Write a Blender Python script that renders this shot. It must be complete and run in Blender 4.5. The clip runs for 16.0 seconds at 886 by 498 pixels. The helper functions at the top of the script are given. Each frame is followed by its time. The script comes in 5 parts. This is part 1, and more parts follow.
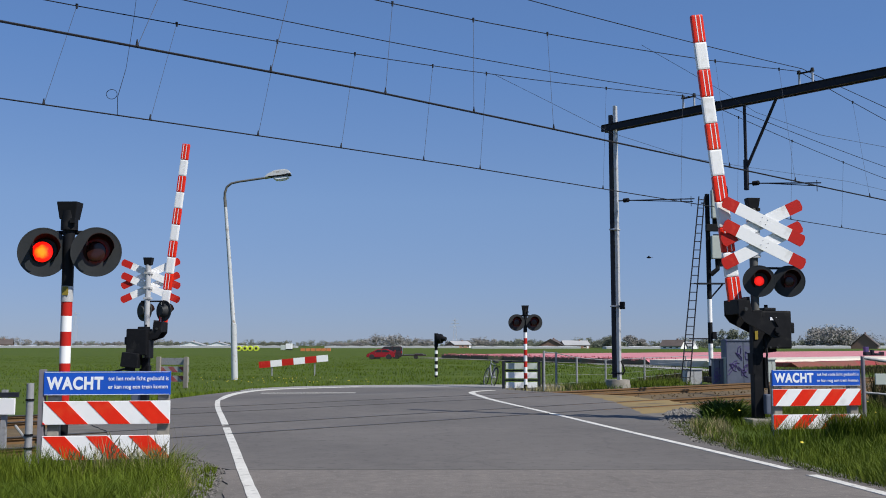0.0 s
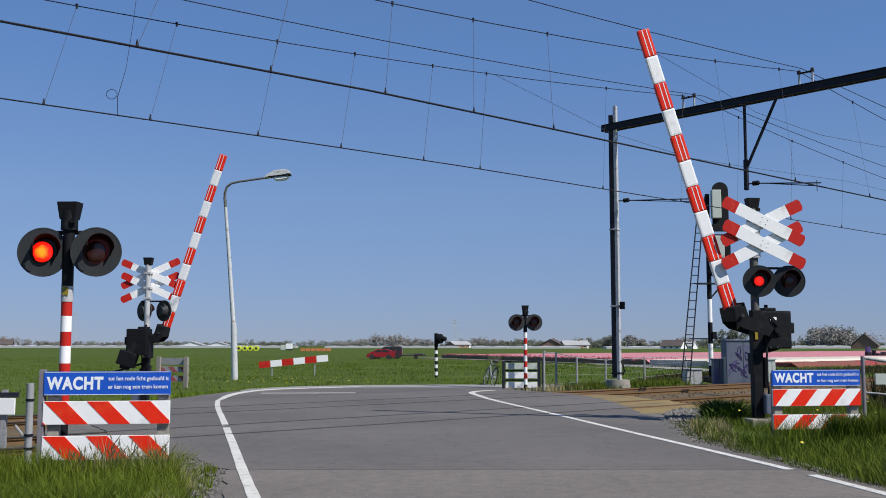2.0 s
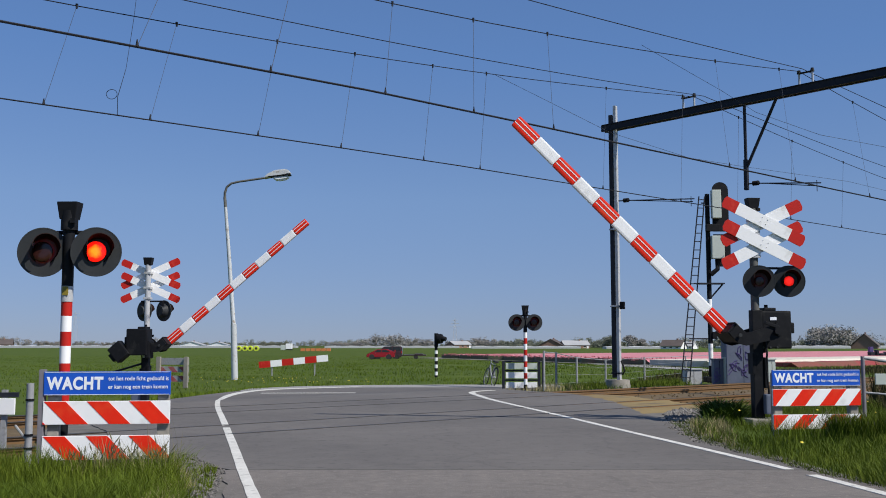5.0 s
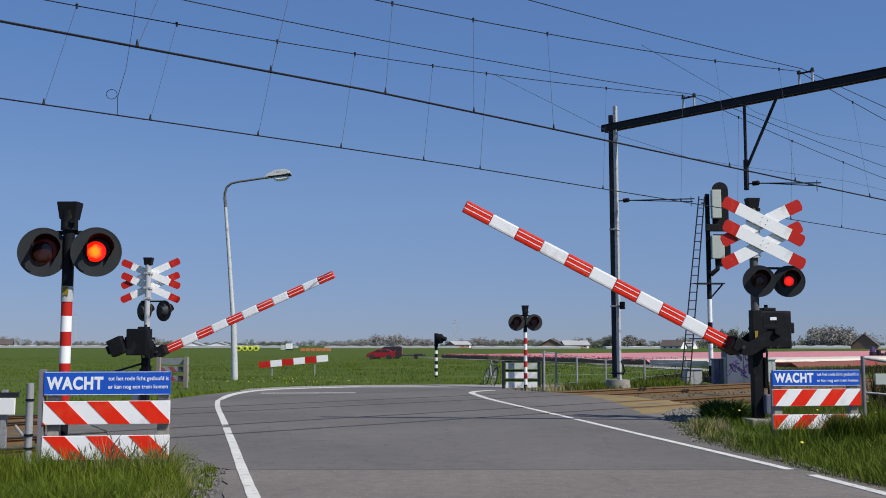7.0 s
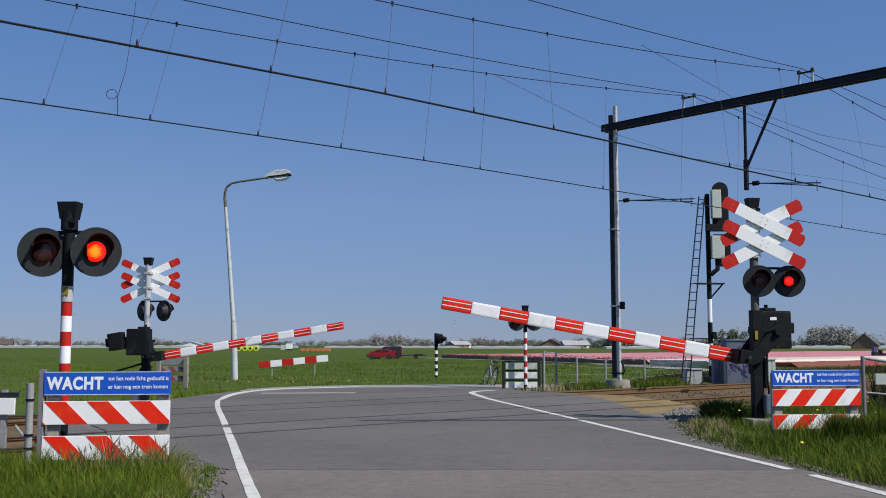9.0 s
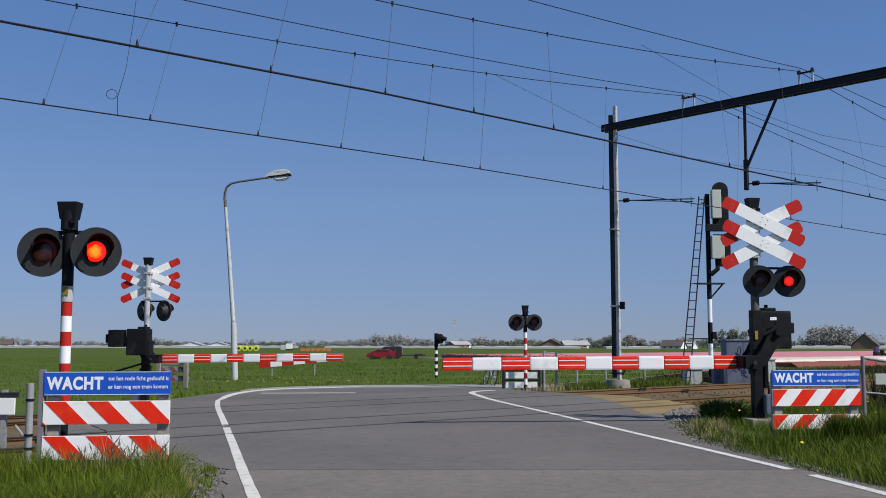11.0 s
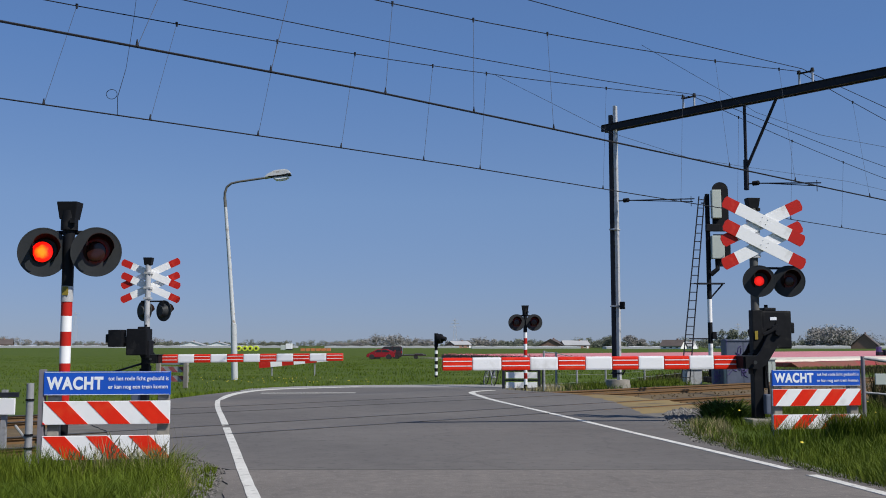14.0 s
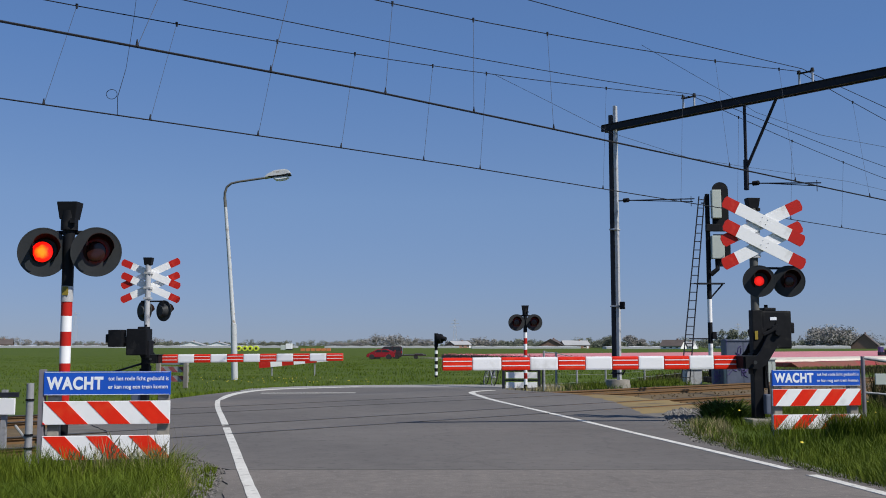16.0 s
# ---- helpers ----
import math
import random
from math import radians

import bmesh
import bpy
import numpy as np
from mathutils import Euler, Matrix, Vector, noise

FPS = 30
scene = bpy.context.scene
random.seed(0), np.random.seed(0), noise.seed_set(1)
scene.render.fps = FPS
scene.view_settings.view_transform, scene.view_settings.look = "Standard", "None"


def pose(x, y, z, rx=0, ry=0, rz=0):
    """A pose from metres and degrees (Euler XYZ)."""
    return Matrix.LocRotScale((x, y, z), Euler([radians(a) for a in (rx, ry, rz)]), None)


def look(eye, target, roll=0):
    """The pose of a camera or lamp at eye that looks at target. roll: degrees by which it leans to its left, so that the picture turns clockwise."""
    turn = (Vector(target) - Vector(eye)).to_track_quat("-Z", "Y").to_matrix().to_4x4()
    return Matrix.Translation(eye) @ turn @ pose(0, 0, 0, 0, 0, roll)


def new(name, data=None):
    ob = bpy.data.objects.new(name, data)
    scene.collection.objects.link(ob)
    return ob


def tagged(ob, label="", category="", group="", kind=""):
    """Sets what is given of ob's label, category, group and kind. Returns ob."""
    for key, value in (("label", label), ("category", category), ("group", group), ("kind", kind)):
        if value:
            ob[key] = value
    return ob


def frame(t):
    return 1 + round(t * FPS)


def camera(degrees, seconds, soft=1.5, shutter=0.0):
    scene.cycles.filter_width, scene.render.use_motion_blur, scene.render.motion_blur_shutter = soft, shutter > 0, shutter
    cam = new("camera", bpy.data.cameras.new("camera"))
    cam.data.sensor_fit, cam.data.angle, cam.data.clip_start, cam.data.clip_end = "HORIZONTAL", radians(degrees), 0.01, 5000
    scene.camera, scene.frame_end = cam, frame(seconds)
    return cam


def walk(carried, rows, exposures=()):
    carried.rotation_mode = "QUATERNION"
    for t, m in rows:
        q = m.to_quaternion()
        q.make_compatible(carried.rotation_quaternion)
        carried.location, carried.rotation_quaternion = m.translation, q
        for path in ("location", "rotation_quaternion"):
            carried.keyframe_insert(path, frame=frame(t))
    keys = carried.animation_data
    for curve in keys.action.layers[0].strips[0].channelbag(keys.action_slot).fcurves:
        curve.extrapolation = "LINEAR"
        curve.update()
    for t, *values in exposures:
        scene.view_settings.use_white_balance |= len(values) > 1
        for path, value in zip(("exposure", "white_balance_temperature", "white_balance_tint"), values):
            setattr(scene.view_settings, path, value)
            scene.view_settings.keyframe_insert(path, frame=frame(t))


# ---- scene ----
cam = camera(47.08, 16.0, soft=0.95)
EYE = pose(0, 0, 1.25, 95.395, 0, 0)
walk(cam, [(0.0, EYE), (16.0, EYE)], exposures=[(0.0, 0.1), (3.5, 0.07), (7.0, 0.01), (12.5, -0.04), (16.0, -0.05)])

# ---- world and sun ----
SUN = Vector((0.72, -0.5, 1.0)).normalized()
world = bpy.data.worlds.new("sky")
scene.world = world
world.use_nodes = True
wn = world.node_tree
sky = wn.nodes.new("ShaderNodeTexSky")
sky.sky_type = "NISHITA"
sky.sun_disc = False
sky.sun_elevation = math.asin(SUN.z)
sky.sun_rotation = math.atan2(SUN.x, SUN.y)
sky.altitude = 2500
sky.air_density, sky.dust_density, sky.ozone_density = 0.9, 0.35, 4.0
# a hazy spring sky: less contrast between zenith and horizon, a bluer tint
dim = wn.nodes.new("ShaderNodeVectorMath")
dim.operation = "MULTIPLY"
dim.inputs[1].default_value = (0.085, 0.085, 0.085)
even = wn.nodes.new("ShaderNodeGamma")
even.inputs[1].default_value = 0.5
tint = wn.nodes.new("ShaderNodeVectorMath")
tint.operation = "MULTIPLY"
tint.inputs[1].default_value = (5.15, 7.15, 10.55)
wn.links.new(sky.outputs[0], dim.inputs[0])
wn.links.new(dim.outputs[0], even.inputs[0])
wn.links.new(even.outputs[0], tint.inputs[0])
# haze: greyer and dimmer towards the horizon
where = wn.nodes.new("ShaderNodeTexCoord")
split = wn.nodes.new("ShaderNodeSeparateXYZ")
haze = wn.nodes.new("ShaderNodeValToRGB")
HAZE = [(0.0, (0.74, 0.61, 0.57)), (0.05, (0.79, 0.68, 0.64)), (0.14, (0.85, 0.785, 0.735)), (0.275, (0.7, 0.765, 0.81)), (0.6, (0.7, 0.74, 0.78))]
while len(haze.color_ramp.elements) < len(HAZE):
    haze.color_ramp.elements.new(0.5)
for e, (p, c) in zip(haze.color_ramp.elements, HAZE):
    e.position, e.color = p, (*c, 1)
hazy = wn.nodes.new("ShaderNodeVectorMath")
hazy.operation = "MULTIPLY"
wn.links.new(where.outputs["Generated"], split.inputs[0])
wn.links.new(split.outputs["Z"], haze.inputs[0])
wn.links.new(tint.outputs[0], hazy.inputs[0])
wn.links.new(haze.outputs[0], hazy.inputs[1])
wn.links.new(hazy.outputs[0], wn.nodes["Background"].inputs[0])
wn.nodes["Background"].inputs[1].default_value = 0.1
sun_data = bpy.data.lights.new("sun", "SUN")
sun_data.energy, sun_data.angle, sun_data.color = 5.0, radians(0.55), (1.0, 0.95, 0.88)
sun = new("sun", sun_data)
sun.matrix_world = look(SUN * 60, (0, 0, 0))


# ---- materials ----
def material(name, a, b=None, scale=20.0, rough=0.6, metal=0.0, bump=0.0, fine=0.0, emit=None, spots=None, vary=0.0, spec=0.5, cracks=0.0):
    """Noise-mixed colours a and b; bump and fine relief; spots: a third colour in worn patches; vary: brightness change from piece to piece."""
    m = bpy.data.materials.new(name)
    m.use_nodes = True
    nt = m.node_tree
    n, l = nt.nodes, nt.links
    bs = n["Principled BSDF"]
    bs.inputs["Roughness"].default_value = rough
    bs.inputs["Metallic"].default_value = metal
    bs.inputs["Specular IOR Level"].default_value = spec
    b = b or tuple(c * 0.8 for c in a)
    tc = n.new("ShaderNodeTexCoord")
    t1 = n.new("ShaderNodeTexNoise")
    t1.inputs["Scale"].default_value, t1.inputs["Detail"].default_value = scale, 6
    l.new(tc.outputs["Object"], t1.inputs["Vector"])
    t2 = n.new("ShaderNodeTexNoise")
    t2.inputs["Scale"].default_value, t2.inputs["Detail"].default_value = scale * 0.11, 4
    l.new(tc.outputs["Object"], t2.inputs["Vector"])
    add = n.new("ShaderNodeMath")
    add.operation = "ADD"
    l.new(t1.outputs[0], add.inputs[0]), l.new(t2.outputs[0], add.inputs[1])
    rng = n.new("ShaderNodeMapRange")
    rng.inputs[1].default_value, rng.inputs[2].default_value = 0.7, 1.3
    l.new(add.outputs[0], rng.inputs[0])
    mix = n.new("ShaderNodeMix")
    mix.data_type = "RGBA"
    mix.inputs[6].default_value, mix.inputs[7].default_value = (*a, 1), (*b, 1)
    l.new(rng.outputs[0], mix.inputs[0])
    out = mix.outputs[2]
    if spots:
        t3 = n.new("ShaderNodeTexNoise")
        t3.inputs["Scale"].default_value, t3.inputs["Detail"].default_value = scale * 0.35, 8
        l.new(tc.outputs["Object"], t3.inputs["Vector"])
        r3 = n.new("ShaderNodeMapRange")
        r3.inputs[1].default_value, r3.inputs[2].default_value = 0.58, 0.68
        l.new(t3.outputs[0], r3.inputs[0])
        mx = n.new("ShaderNodeMix")
        mx.data_type = "RGBA"
        mx.inputs[7].default_value = (*spots, 1)
        l.new(r3.outputs[0], mx.inputs[0]), l.new(out, mx.inputs[6])
        out = mx.outputs[2]
    if cracks:
        # fine wandering cracks and sealed seams
        wv = n.new("ShaderNodeTexVoronoi")
        wv.feature = "DISTANCE_TO_EDGE"
        wv.inputs["Scale"].default_value = 0.42
        warp = n.new("ShaderNodeVectorMath")
        warp.operation = "ADD"
        t4 = n.new("ShaderNodeTexNoise")
        t4.inputs["Scale"].default_value, t4.inputs["Detail"].default_value = 1.1, 6
        l.new(tc.outputs["Object"], t4.inputs["Vector"])
        l.new(tc.outputs["Object"], warp.inputs[0]), l.new(t4.outputs[1], warp.inputs[1])
        l.new(warp.outputs[0], wv.inputs["Vector"])
        r4 = n.new("ShaderNodeMapRange")
        r4.inputs[1].default_value, r4.inputs[2].default_value = 0.004, 0.016
        r4.inputs[3].default_value, r4.inputs[4].default_value = 1 - cracks, 1.0
        l.new(wv.outputs[0], r4.inputs[0])
        t5 = n.new("ShaderNodeTexNoise")
        t5.inputs["Scale"].default_value, t5.inputs["Detail"].default_value = 0.25, 3
        l.new(tc.outputs["Object"], t5.inputs["Vector"])
        r5 = n.new("ShaderNodeMapRange")
        r5.inputs[1].default_value, r5.inputs[2].default_value = 0.35, 0.65
        r5.inputs[3].default_value, r5.inputs[4].default_value = 0.86, 1.12
        l.new(t5.outputs[0], r5.inputs[0])
        ml = n.new("ShaderNodeMath")
        ml.operation = "MULTIPLY"
        l.new(r4.outputs[0], ml.inputs[0]), l.new(r5.outputs[0], ml.inputs[1])
        hv = n.new("ShaderNodeHueSaturation")
        l.new(ml.outputs[0], hv.inputs["Value"]), l.new(out, hv.inputs["Color"])
        out = hv.outputs[0]
    if vary:
        oi = n.new("ShaderNodeObjectInfo")
        ge = n.new("ShaderNodeNewGeometry")
        ad = n.new("ShaderNodeMath")
        ad.operation = "ADD"
        l.new(oi.outputs["Random"], ad.inputs[0]), l.new(ge.outputs["Random Per Island"], ad.inputs[1])
        rv = n.new("ShaderNodeMapRange")
        rv.inputs[1].default_value, rv.inputs[2].default_value = 0.0, 2.0
        rv.inputs[3].default_value, rv.inputs[4].default_value = 1 - vary, 1 + vary
        l.new(ad.outputs[0], rv.inputs[0])
        hs = n.new("ShaderNodeHueSaturation")
        l.new(rv.outputs[0], hs.inputs["Value"]), l.new(out, hs.inputs["Color"])
        out = hs.outputs[0]
    l.new(out, bs.inputs["Base Color"])
    rr = n.new("ShaderNodeMapRange")
    rr.inputs[3].default_value, rr.inputs[4].default_value = max(0.05, rough - 0.1), min(1, rough + 0.1)
    l.new(t1.outputs[0], rr.inputs[0]), l.new(rr.outputs[0], bs.inputs["Roughness"])
    if bump or fine:
        bp = n.new("ShaderNodeBump")
        bp.inputs["Strength"].default_value = 0.7
        bp.inputs["Distance"].default_value = bump or fine
        l.new(add.outputs[0] if bump else t1.outputs[0], bp.inputs["Height"])
        l.new(bp.outputs[0], bs.inputs["Normal"])
    if emit:
        bs.inputs["Emission Color"].default_value, bs.inputs["Emission Strength"].default_value = (*emit[0], 1), emit[1]
    return m


BLACK = material("black_paint", (0.006, 0.0065, 0.008), (0.011, 0.0115, 0.014), 14, 0.6, spots=(0.02, 0.02, 0.02), fine=0.001, spec=0.16)
DISC = material("dark_grey_board", (0.027, 0.03, 0.032), (0.038, 0.041, 0.043), 9, 0.6, spec=0.25)
RED = material("red_paint", (0.52, 0.02, 0.012), (0.44, 0.018, 0.012), 12, 0.45, spots=(0.56, 0.04, 0.025), spec=0.25)
WHITE = material("white_paint", (0.88, 0.88, 0.87), (0.83, 0.84, 0.84), 10, 0.42, spots=(0.72, 0.72, 0.7))
ORANGE_RED = material("orange_red_sheeting", (0.8, 0.028, 0.008), (0.7, 0.024, 0.008), 12, 0.4, spots=(0.74, 0.05, 0.016), spec=0.25)
FADED = material("faded_red_paint", (0.32, 0.06, 0.06), (0.26, 0.09, 0.09), 9, 0.7, spots=(0.4, 0.3, 0.3))
BLUE = material("blue_enamel", (0.012, 0.085, 0.5), (0.016, 0.1, 0.52), 6, 0.35, spec=0.3)
# red tint stands in for the lens glow inside a black hood
HOOD = material("hood_tinted_with_lens_glow", (0.014, 0.006, 0.005), (0.018, 0.007, 0.006), 14, 0.7, spec=0.1)
GREY_POLE = material("weathered_grey_pole", (0.13, 0.13, 0.12), (0.09, 0.09, 0.085), 16, 0.7, spots=(0.18, 0.17, 0.15), spec=0.25)
SCRUB = material("olive_brown_scrub", (0.045, 0.046, 0.018), (0.07, 0.06, 0.03), 1.2, 0.9, vary=0.5, spec=0.1)
OCHRE_SAND = material("ochre_sand", (0.235, 0.168, 0.062), (0.155, 0.112, 0.045), 3, 0.95, bump=0.015, spots=(0.11, 0.09, 0.055))
LETTER = material("white_lettering", (0.85, 0.87, 0.9), (0.78, 0.8, 0.84), 20, 0.5)
BOARD_EDGE = material("grey_purple_board_back", (0.16, 0.15, 0.18), (0.2, 0.19, 0.2), 15, 0.7)
GALV = material("galvanised_steel", (0.33, 0.335, 0.34), (0.25, 0.255, 0.265), 25, 0.6, 0.05, spots=(0.2, 0.2, 0.2))
LAMP_POST = material("grey_painted_steel", (0.55, 0.57, 0.58), (0.45, 0.47, 0.48), 18, 0.45, spots=(0.32, 0.28, 0.24))
CONCRETE = material("weathered_concrete", (0.29, 0.27, 0.23), (0.21, 0.195, 0.165), 12, 0.85, bump=0.006, spots=(0.22, 0.21, 0.18))
STEEL_DARK = material("dark_blue_grey_steel", (0.016, 0.018, 0.027), (0.025, 0.027, 0.036), 20, 0.6, 0.0, spots=(0.034, 0.03, 0.03), spec=0.2)
STEEL_PALE = material("pale_grey_steel", (0.5, 0.51, 0.52), (0.42, 0.43, 0.44), 18, 0.5, 0.1, spots=(0.34, 0.33, 0.32))
WIRE = material("dark_copper_wire", (0.012, 0.013, 0.018), (0.018, 0.02, 0.026), 40, 0.7, 0.0, spec=0.2)
WIRE_THIN = material("grey_dropper_wire", (0.06, 0.068, 0.085), (0.08, 0.085, 0.1), 40, 0.7, 0.0, spec=0.2)
ASPHALT = material("grey_asphalt", (0.1, 0.091, 0.081), (0.128, 0.117, 0.105), 26, 0.85, bump=0.005, spots=(0.08, 0.073, 0.066), cracks=0.12)
ASPHALT_NEAR = material("worn_light_asphalt", (0.18, 0.16, 0.14), (0.115, 0.103, 0.092), 60, 0.88, bump=0.01, spots=(0.21, 0.187, 0.16), cracks=0.1)
ASPHALT_PALE = material("pale_asphalt", (0.23, 0.225, 0.215), (0.28, 0.27, 0.25), 20, 0.88, bump=0.004)
TAR = material("tar_seam", (0.062, 0.056, 0.05), (0.085, 0.077, 0.068), 30, 0.8, spec=0.2)
MARKING = material("worn_road_marking", (0.62, 0.61, 0.56), (0.5, 0.49, 0.45), 30, 0.7, spots=(0.3, 0.29, 0.27), spec=0.25)
GROUND = material("field_grass", (0.05, 0.078, 0.01), (0.07, 0.1, 0.015), 0.9, 0.95, bump=0.06, spots=(0.085, 0.11, 0.02), spec=0.1)
BLADE = material("grass_blade", (0.042, 0.074, 0.006), (0.125, 0.158, 0.016), 1.3, 0.7, vary=0.7, spec=0.12)
MEADOW = material("meadow_blade", (0.068, 0.11, 0.01), (0.105, 0.148, 0.018), 0.45, 0.8, vary=0.4, spec=0.1)
WEED = material("dark_weed_leaf", (0.035, 0.065, 0.01), (0.075, 0.115, 0.016), 4, 0.7, vary=0.5, spec=0.12)
EAR = material("dull_grass_ear", (0.13, 0.135, 0.075), (0.19, 0.18, 0.1), 9, 0.8, vary=0.4, spec=0.1)
STRAW = material("dry_grass", (0.3, 0.25, 0.11), (0.22, 0.2, 0.09), 3, 0.7, vary=0.4)
BALLAST = material("brown_ballast", (0.115, 0.08, 0.036), (0.085, 0.058, 0.026), 14, 0.9, bump=0.02, spots=(0.14, 0.1, 0.045))
STONE = material("grey_gravel", (0.2, 0.187, 0.17), (0.125, 0.117, 0.108), 9, 0.9, vary=0.5)
SLEEPER = material("brown_sleeper", (0.18, 0.12, 0.055), (0.13, 0.085, 0.042), 14, 0.85, bump=0.006, vary=0.3)
RAIL = material("rusty_rail", (0.2, 0.115, 0.045), (0.14, 0.08, 0.035), 25, 0.7, 0.2)
RAIL_TOP = material("dark_rail_head", (0.05, 0.042, 0.036), (0.03, 0.026, 0.023), 25, 0.5, 0.3)
SAND = material("dry_sandy_soil", (0.17, 0.155, 0.135), (0.085, 0.08, 0.068), 4, 0.95, bump=0.03, spots=(0.1, 0.1, 0.055))
# both paled and greyed: distance haze is put into the tree colours
LEAF = material("hazed_far_foliage", (0.17, 0.185, 0.145), (0.21, 0.225, 0.175), 0.12, 0.9, vary=0.1, spec=0.05)
LEAF_BARE = material("hazed_bare_twigs", (0.25, 0.24, 0.225), (0.3, 0.29, 0.27), 0.12, 0.9, vary=0.1, spec=0.05)
BARK = material("bark", (0.09, 0.075, 0.06), (0.06, 0.05, 0.04), 6, 0.9, bump=0.02)
PINK = material("pink_tulips", (0.56, 0.23, 0.24), (0.44, 0.15, 0.17), 2.2, 0.7, bump=0.1, vary=0.1)
WHITE_TULIP = material("white_tulips", (0.64, 0.58, 0.5), (0.52, 0.48, 0.38), 2.2, 0.7, bump=0.1, vary=0.1)
RED_TULIP = material("red_tulips", (0.26, 0.013, 0.018), (0.1, 0.06, 0.03), 0.7, 0.7, bump=0.1, vary=0.2)
TULIP_STEM = material("tulip_leaves", (0.1, 0.13, 0.06), (0.16, 0.1, 0.08), 3, 0.8, vary=0.3)
OCHRE = material("faded_yellow_paint", (0.3, 0.22, 0.02), (0.24, 0.18, 0.02), 10, 0.6)
DANDELION = material("dandelion_yellow", (0.55, 0.46, 0.03), (0.45, 0.36, 0.03), 10, 0.7)
YELLOW = material("yellow_paint", (0.75, 0.6, 0.03), (0.65, 0.5, 0.03), 10, 0.5)
YELLOW_GREEN = material("yellow_green_machine", (0.62, 0.7, 0.05), (0.5, 0.6, 0.05), 4, 0.45)
CAR_RED = material("dark_red_car_paint", (0.3, 0.012, 0.02), (0.26, 0.012, 0.02), 3, 0.25)
CAR_DARK = material("dark_van_paint", (0.035, 0.02, 0.025), (0.05, 0.025, 0.03), 3, 0.3)
RUBBER = material("rubber", (0.015, 0.015, 0.016), (0.025, 0.025, 0.025), 20, 0.8)
GLASS_DARK = material("dark_window", (0.02, 0.025, 0.03), (0.03, 0.035, 0.04), 4, 0.12)
ROOF_DARK = material("dark_roof_tiles", (0.07, 0.055, 0.05), (0.1, 0.08, 0.07), 3, 0.8)
ROOF_GREY = material("grey_roof", (0.3, 0.31, 0.32), (0.38, 0.38, 0.38), 2, 0.7)
BRICK = material("brown_brick", (0.24, 0.14, 0.1), (0.3, 0.18, 0.13), 4, 0.85)
CABINET = material("blue_grey_cabinet", (0.115, 0.135, 0.185), (0.085, 0.105, 0.15), 7, 0.6, spots=(0.1, 0.1, 0.2))
CABINET_PALE = material("pale_green_grey_cabinet", (0.5, 0.55, 0.5), (0.42, 0.47, 0.43), 7, 0.6)
PAINT_TAG = material("violet_spray_paint", (0.06, 0.04, 0.16), (0.1, 0.07, 0.22), 9, 0.6)
def lit_lens(name, core, rim, strength, r0, r1):
    """A lit lens, hottest in its middle."""
    m = material(name, (0.1, 0.006, 0.003), (0.1, 0.006, 0.003), 30, 0.4)
    nt = m.node_tree
    n, l = nt.nodes, nt.links
    bs = n["Principled BSDF"]
    tc = n.new("ShaderNodeTexCoord")
    vl = n.new("ShaderNodeVectorMath")
    vl.operation = "LENGTH"
    l.new(tc.outputs["Object"], vl.inputs[0])
    nz = n.new("ShaderNodeTexNoise")
    nz.inputs["Scale"].default_value = 22
    l.new(tc.outputs["Object"], nz.inputs["Vector"])
    ma = n.new("ShaderNodeMath")
    ma.operation = "MULTIPLY_ADD"
    ma.inputs[1].default_value = 0.05
    l.new(nz.outputs[0], ma.inputs[0]), l.new(vl.outputs["Value"], ma.inputs[2])
    mr = n.new("ShaderNodeMapRange")
    mr.inputs[1].default_value, mr.inputs[2].default_value = r0, r1
    l.new(ma.outputs[0], mr.inputs[0])
    mx = n.new("ShaderNodeMix")
    mx.data_type = "RGBA"
    mx.inputs[6].default_value, mx.inputs[7].default_value = (*core, 1), (*rim, 1)
    l.new(mr.outputs[0], mx.inputs[0]), l.new(mx.outputs[2], bs.inputs["Emission Color"])
    bs.inputs["Emission Strength"].default_value = strength
    return m


LENS_ON = lit_lens("lit_red_lens", (1.0, 0.24, 0.008), (0.75, 0.006, 0.002), 1.6, 0.055, 0.1)
LENS_DEEP = lit_lens("lit_deep_red_lens", (1.0, 0.02, 0.012), (0.45, 0.003, 0.003), 1.0, 0.06, 0.12)
LENS_OFF = material("unlit_red_lens", (0.03, 0.01, 0.008), (0.04, 0.012, 0.01), 30, 0.2)


# ---- mesh helpers ----
def boxed(bm, c, size, rot=(0, 0, 0), bevel=0.0, taper=1.0):
    m = Matrix.Translation(c) @ Euler([radians(a) for a in rot]).to_matrix().to_4x4()
    g = bmesh.ops.create_cube(bm, size=1.0)
    vs = g["verts"]
    for v in vs:
        k = taper if v.co.z < 0 else 1.0
        v.co = m @ Vector((v.co.x * size[0] * k, v.co.y * size[1] * k, v.co.z * size[2]))
    if bevel:
        es = list({e for v in vs for e in v.link_edges})
        bmesh.ops.bevel(bm, geom=es, offset=bevel, segments=2, affect="EDGES", profile=0.7)
    return bm


def rod(bm, a, b, r0, r1=None, seg=10, caps=True):
    a, b = Vector(a), Vector(b)
    r1 = r0 if r1 is None else r1
    q = (b - a).to_track_quat("Z", "Y").to_matrix().to_4x4()
    m = Matrix.Translation((a + b) / 2) @ q
    bmesh.ops.create_cone(bm, cap_ends=caps, segments=seg, radius1=r0, radius2=r1, depth=(b - a).length, matrix=m)
    return bm


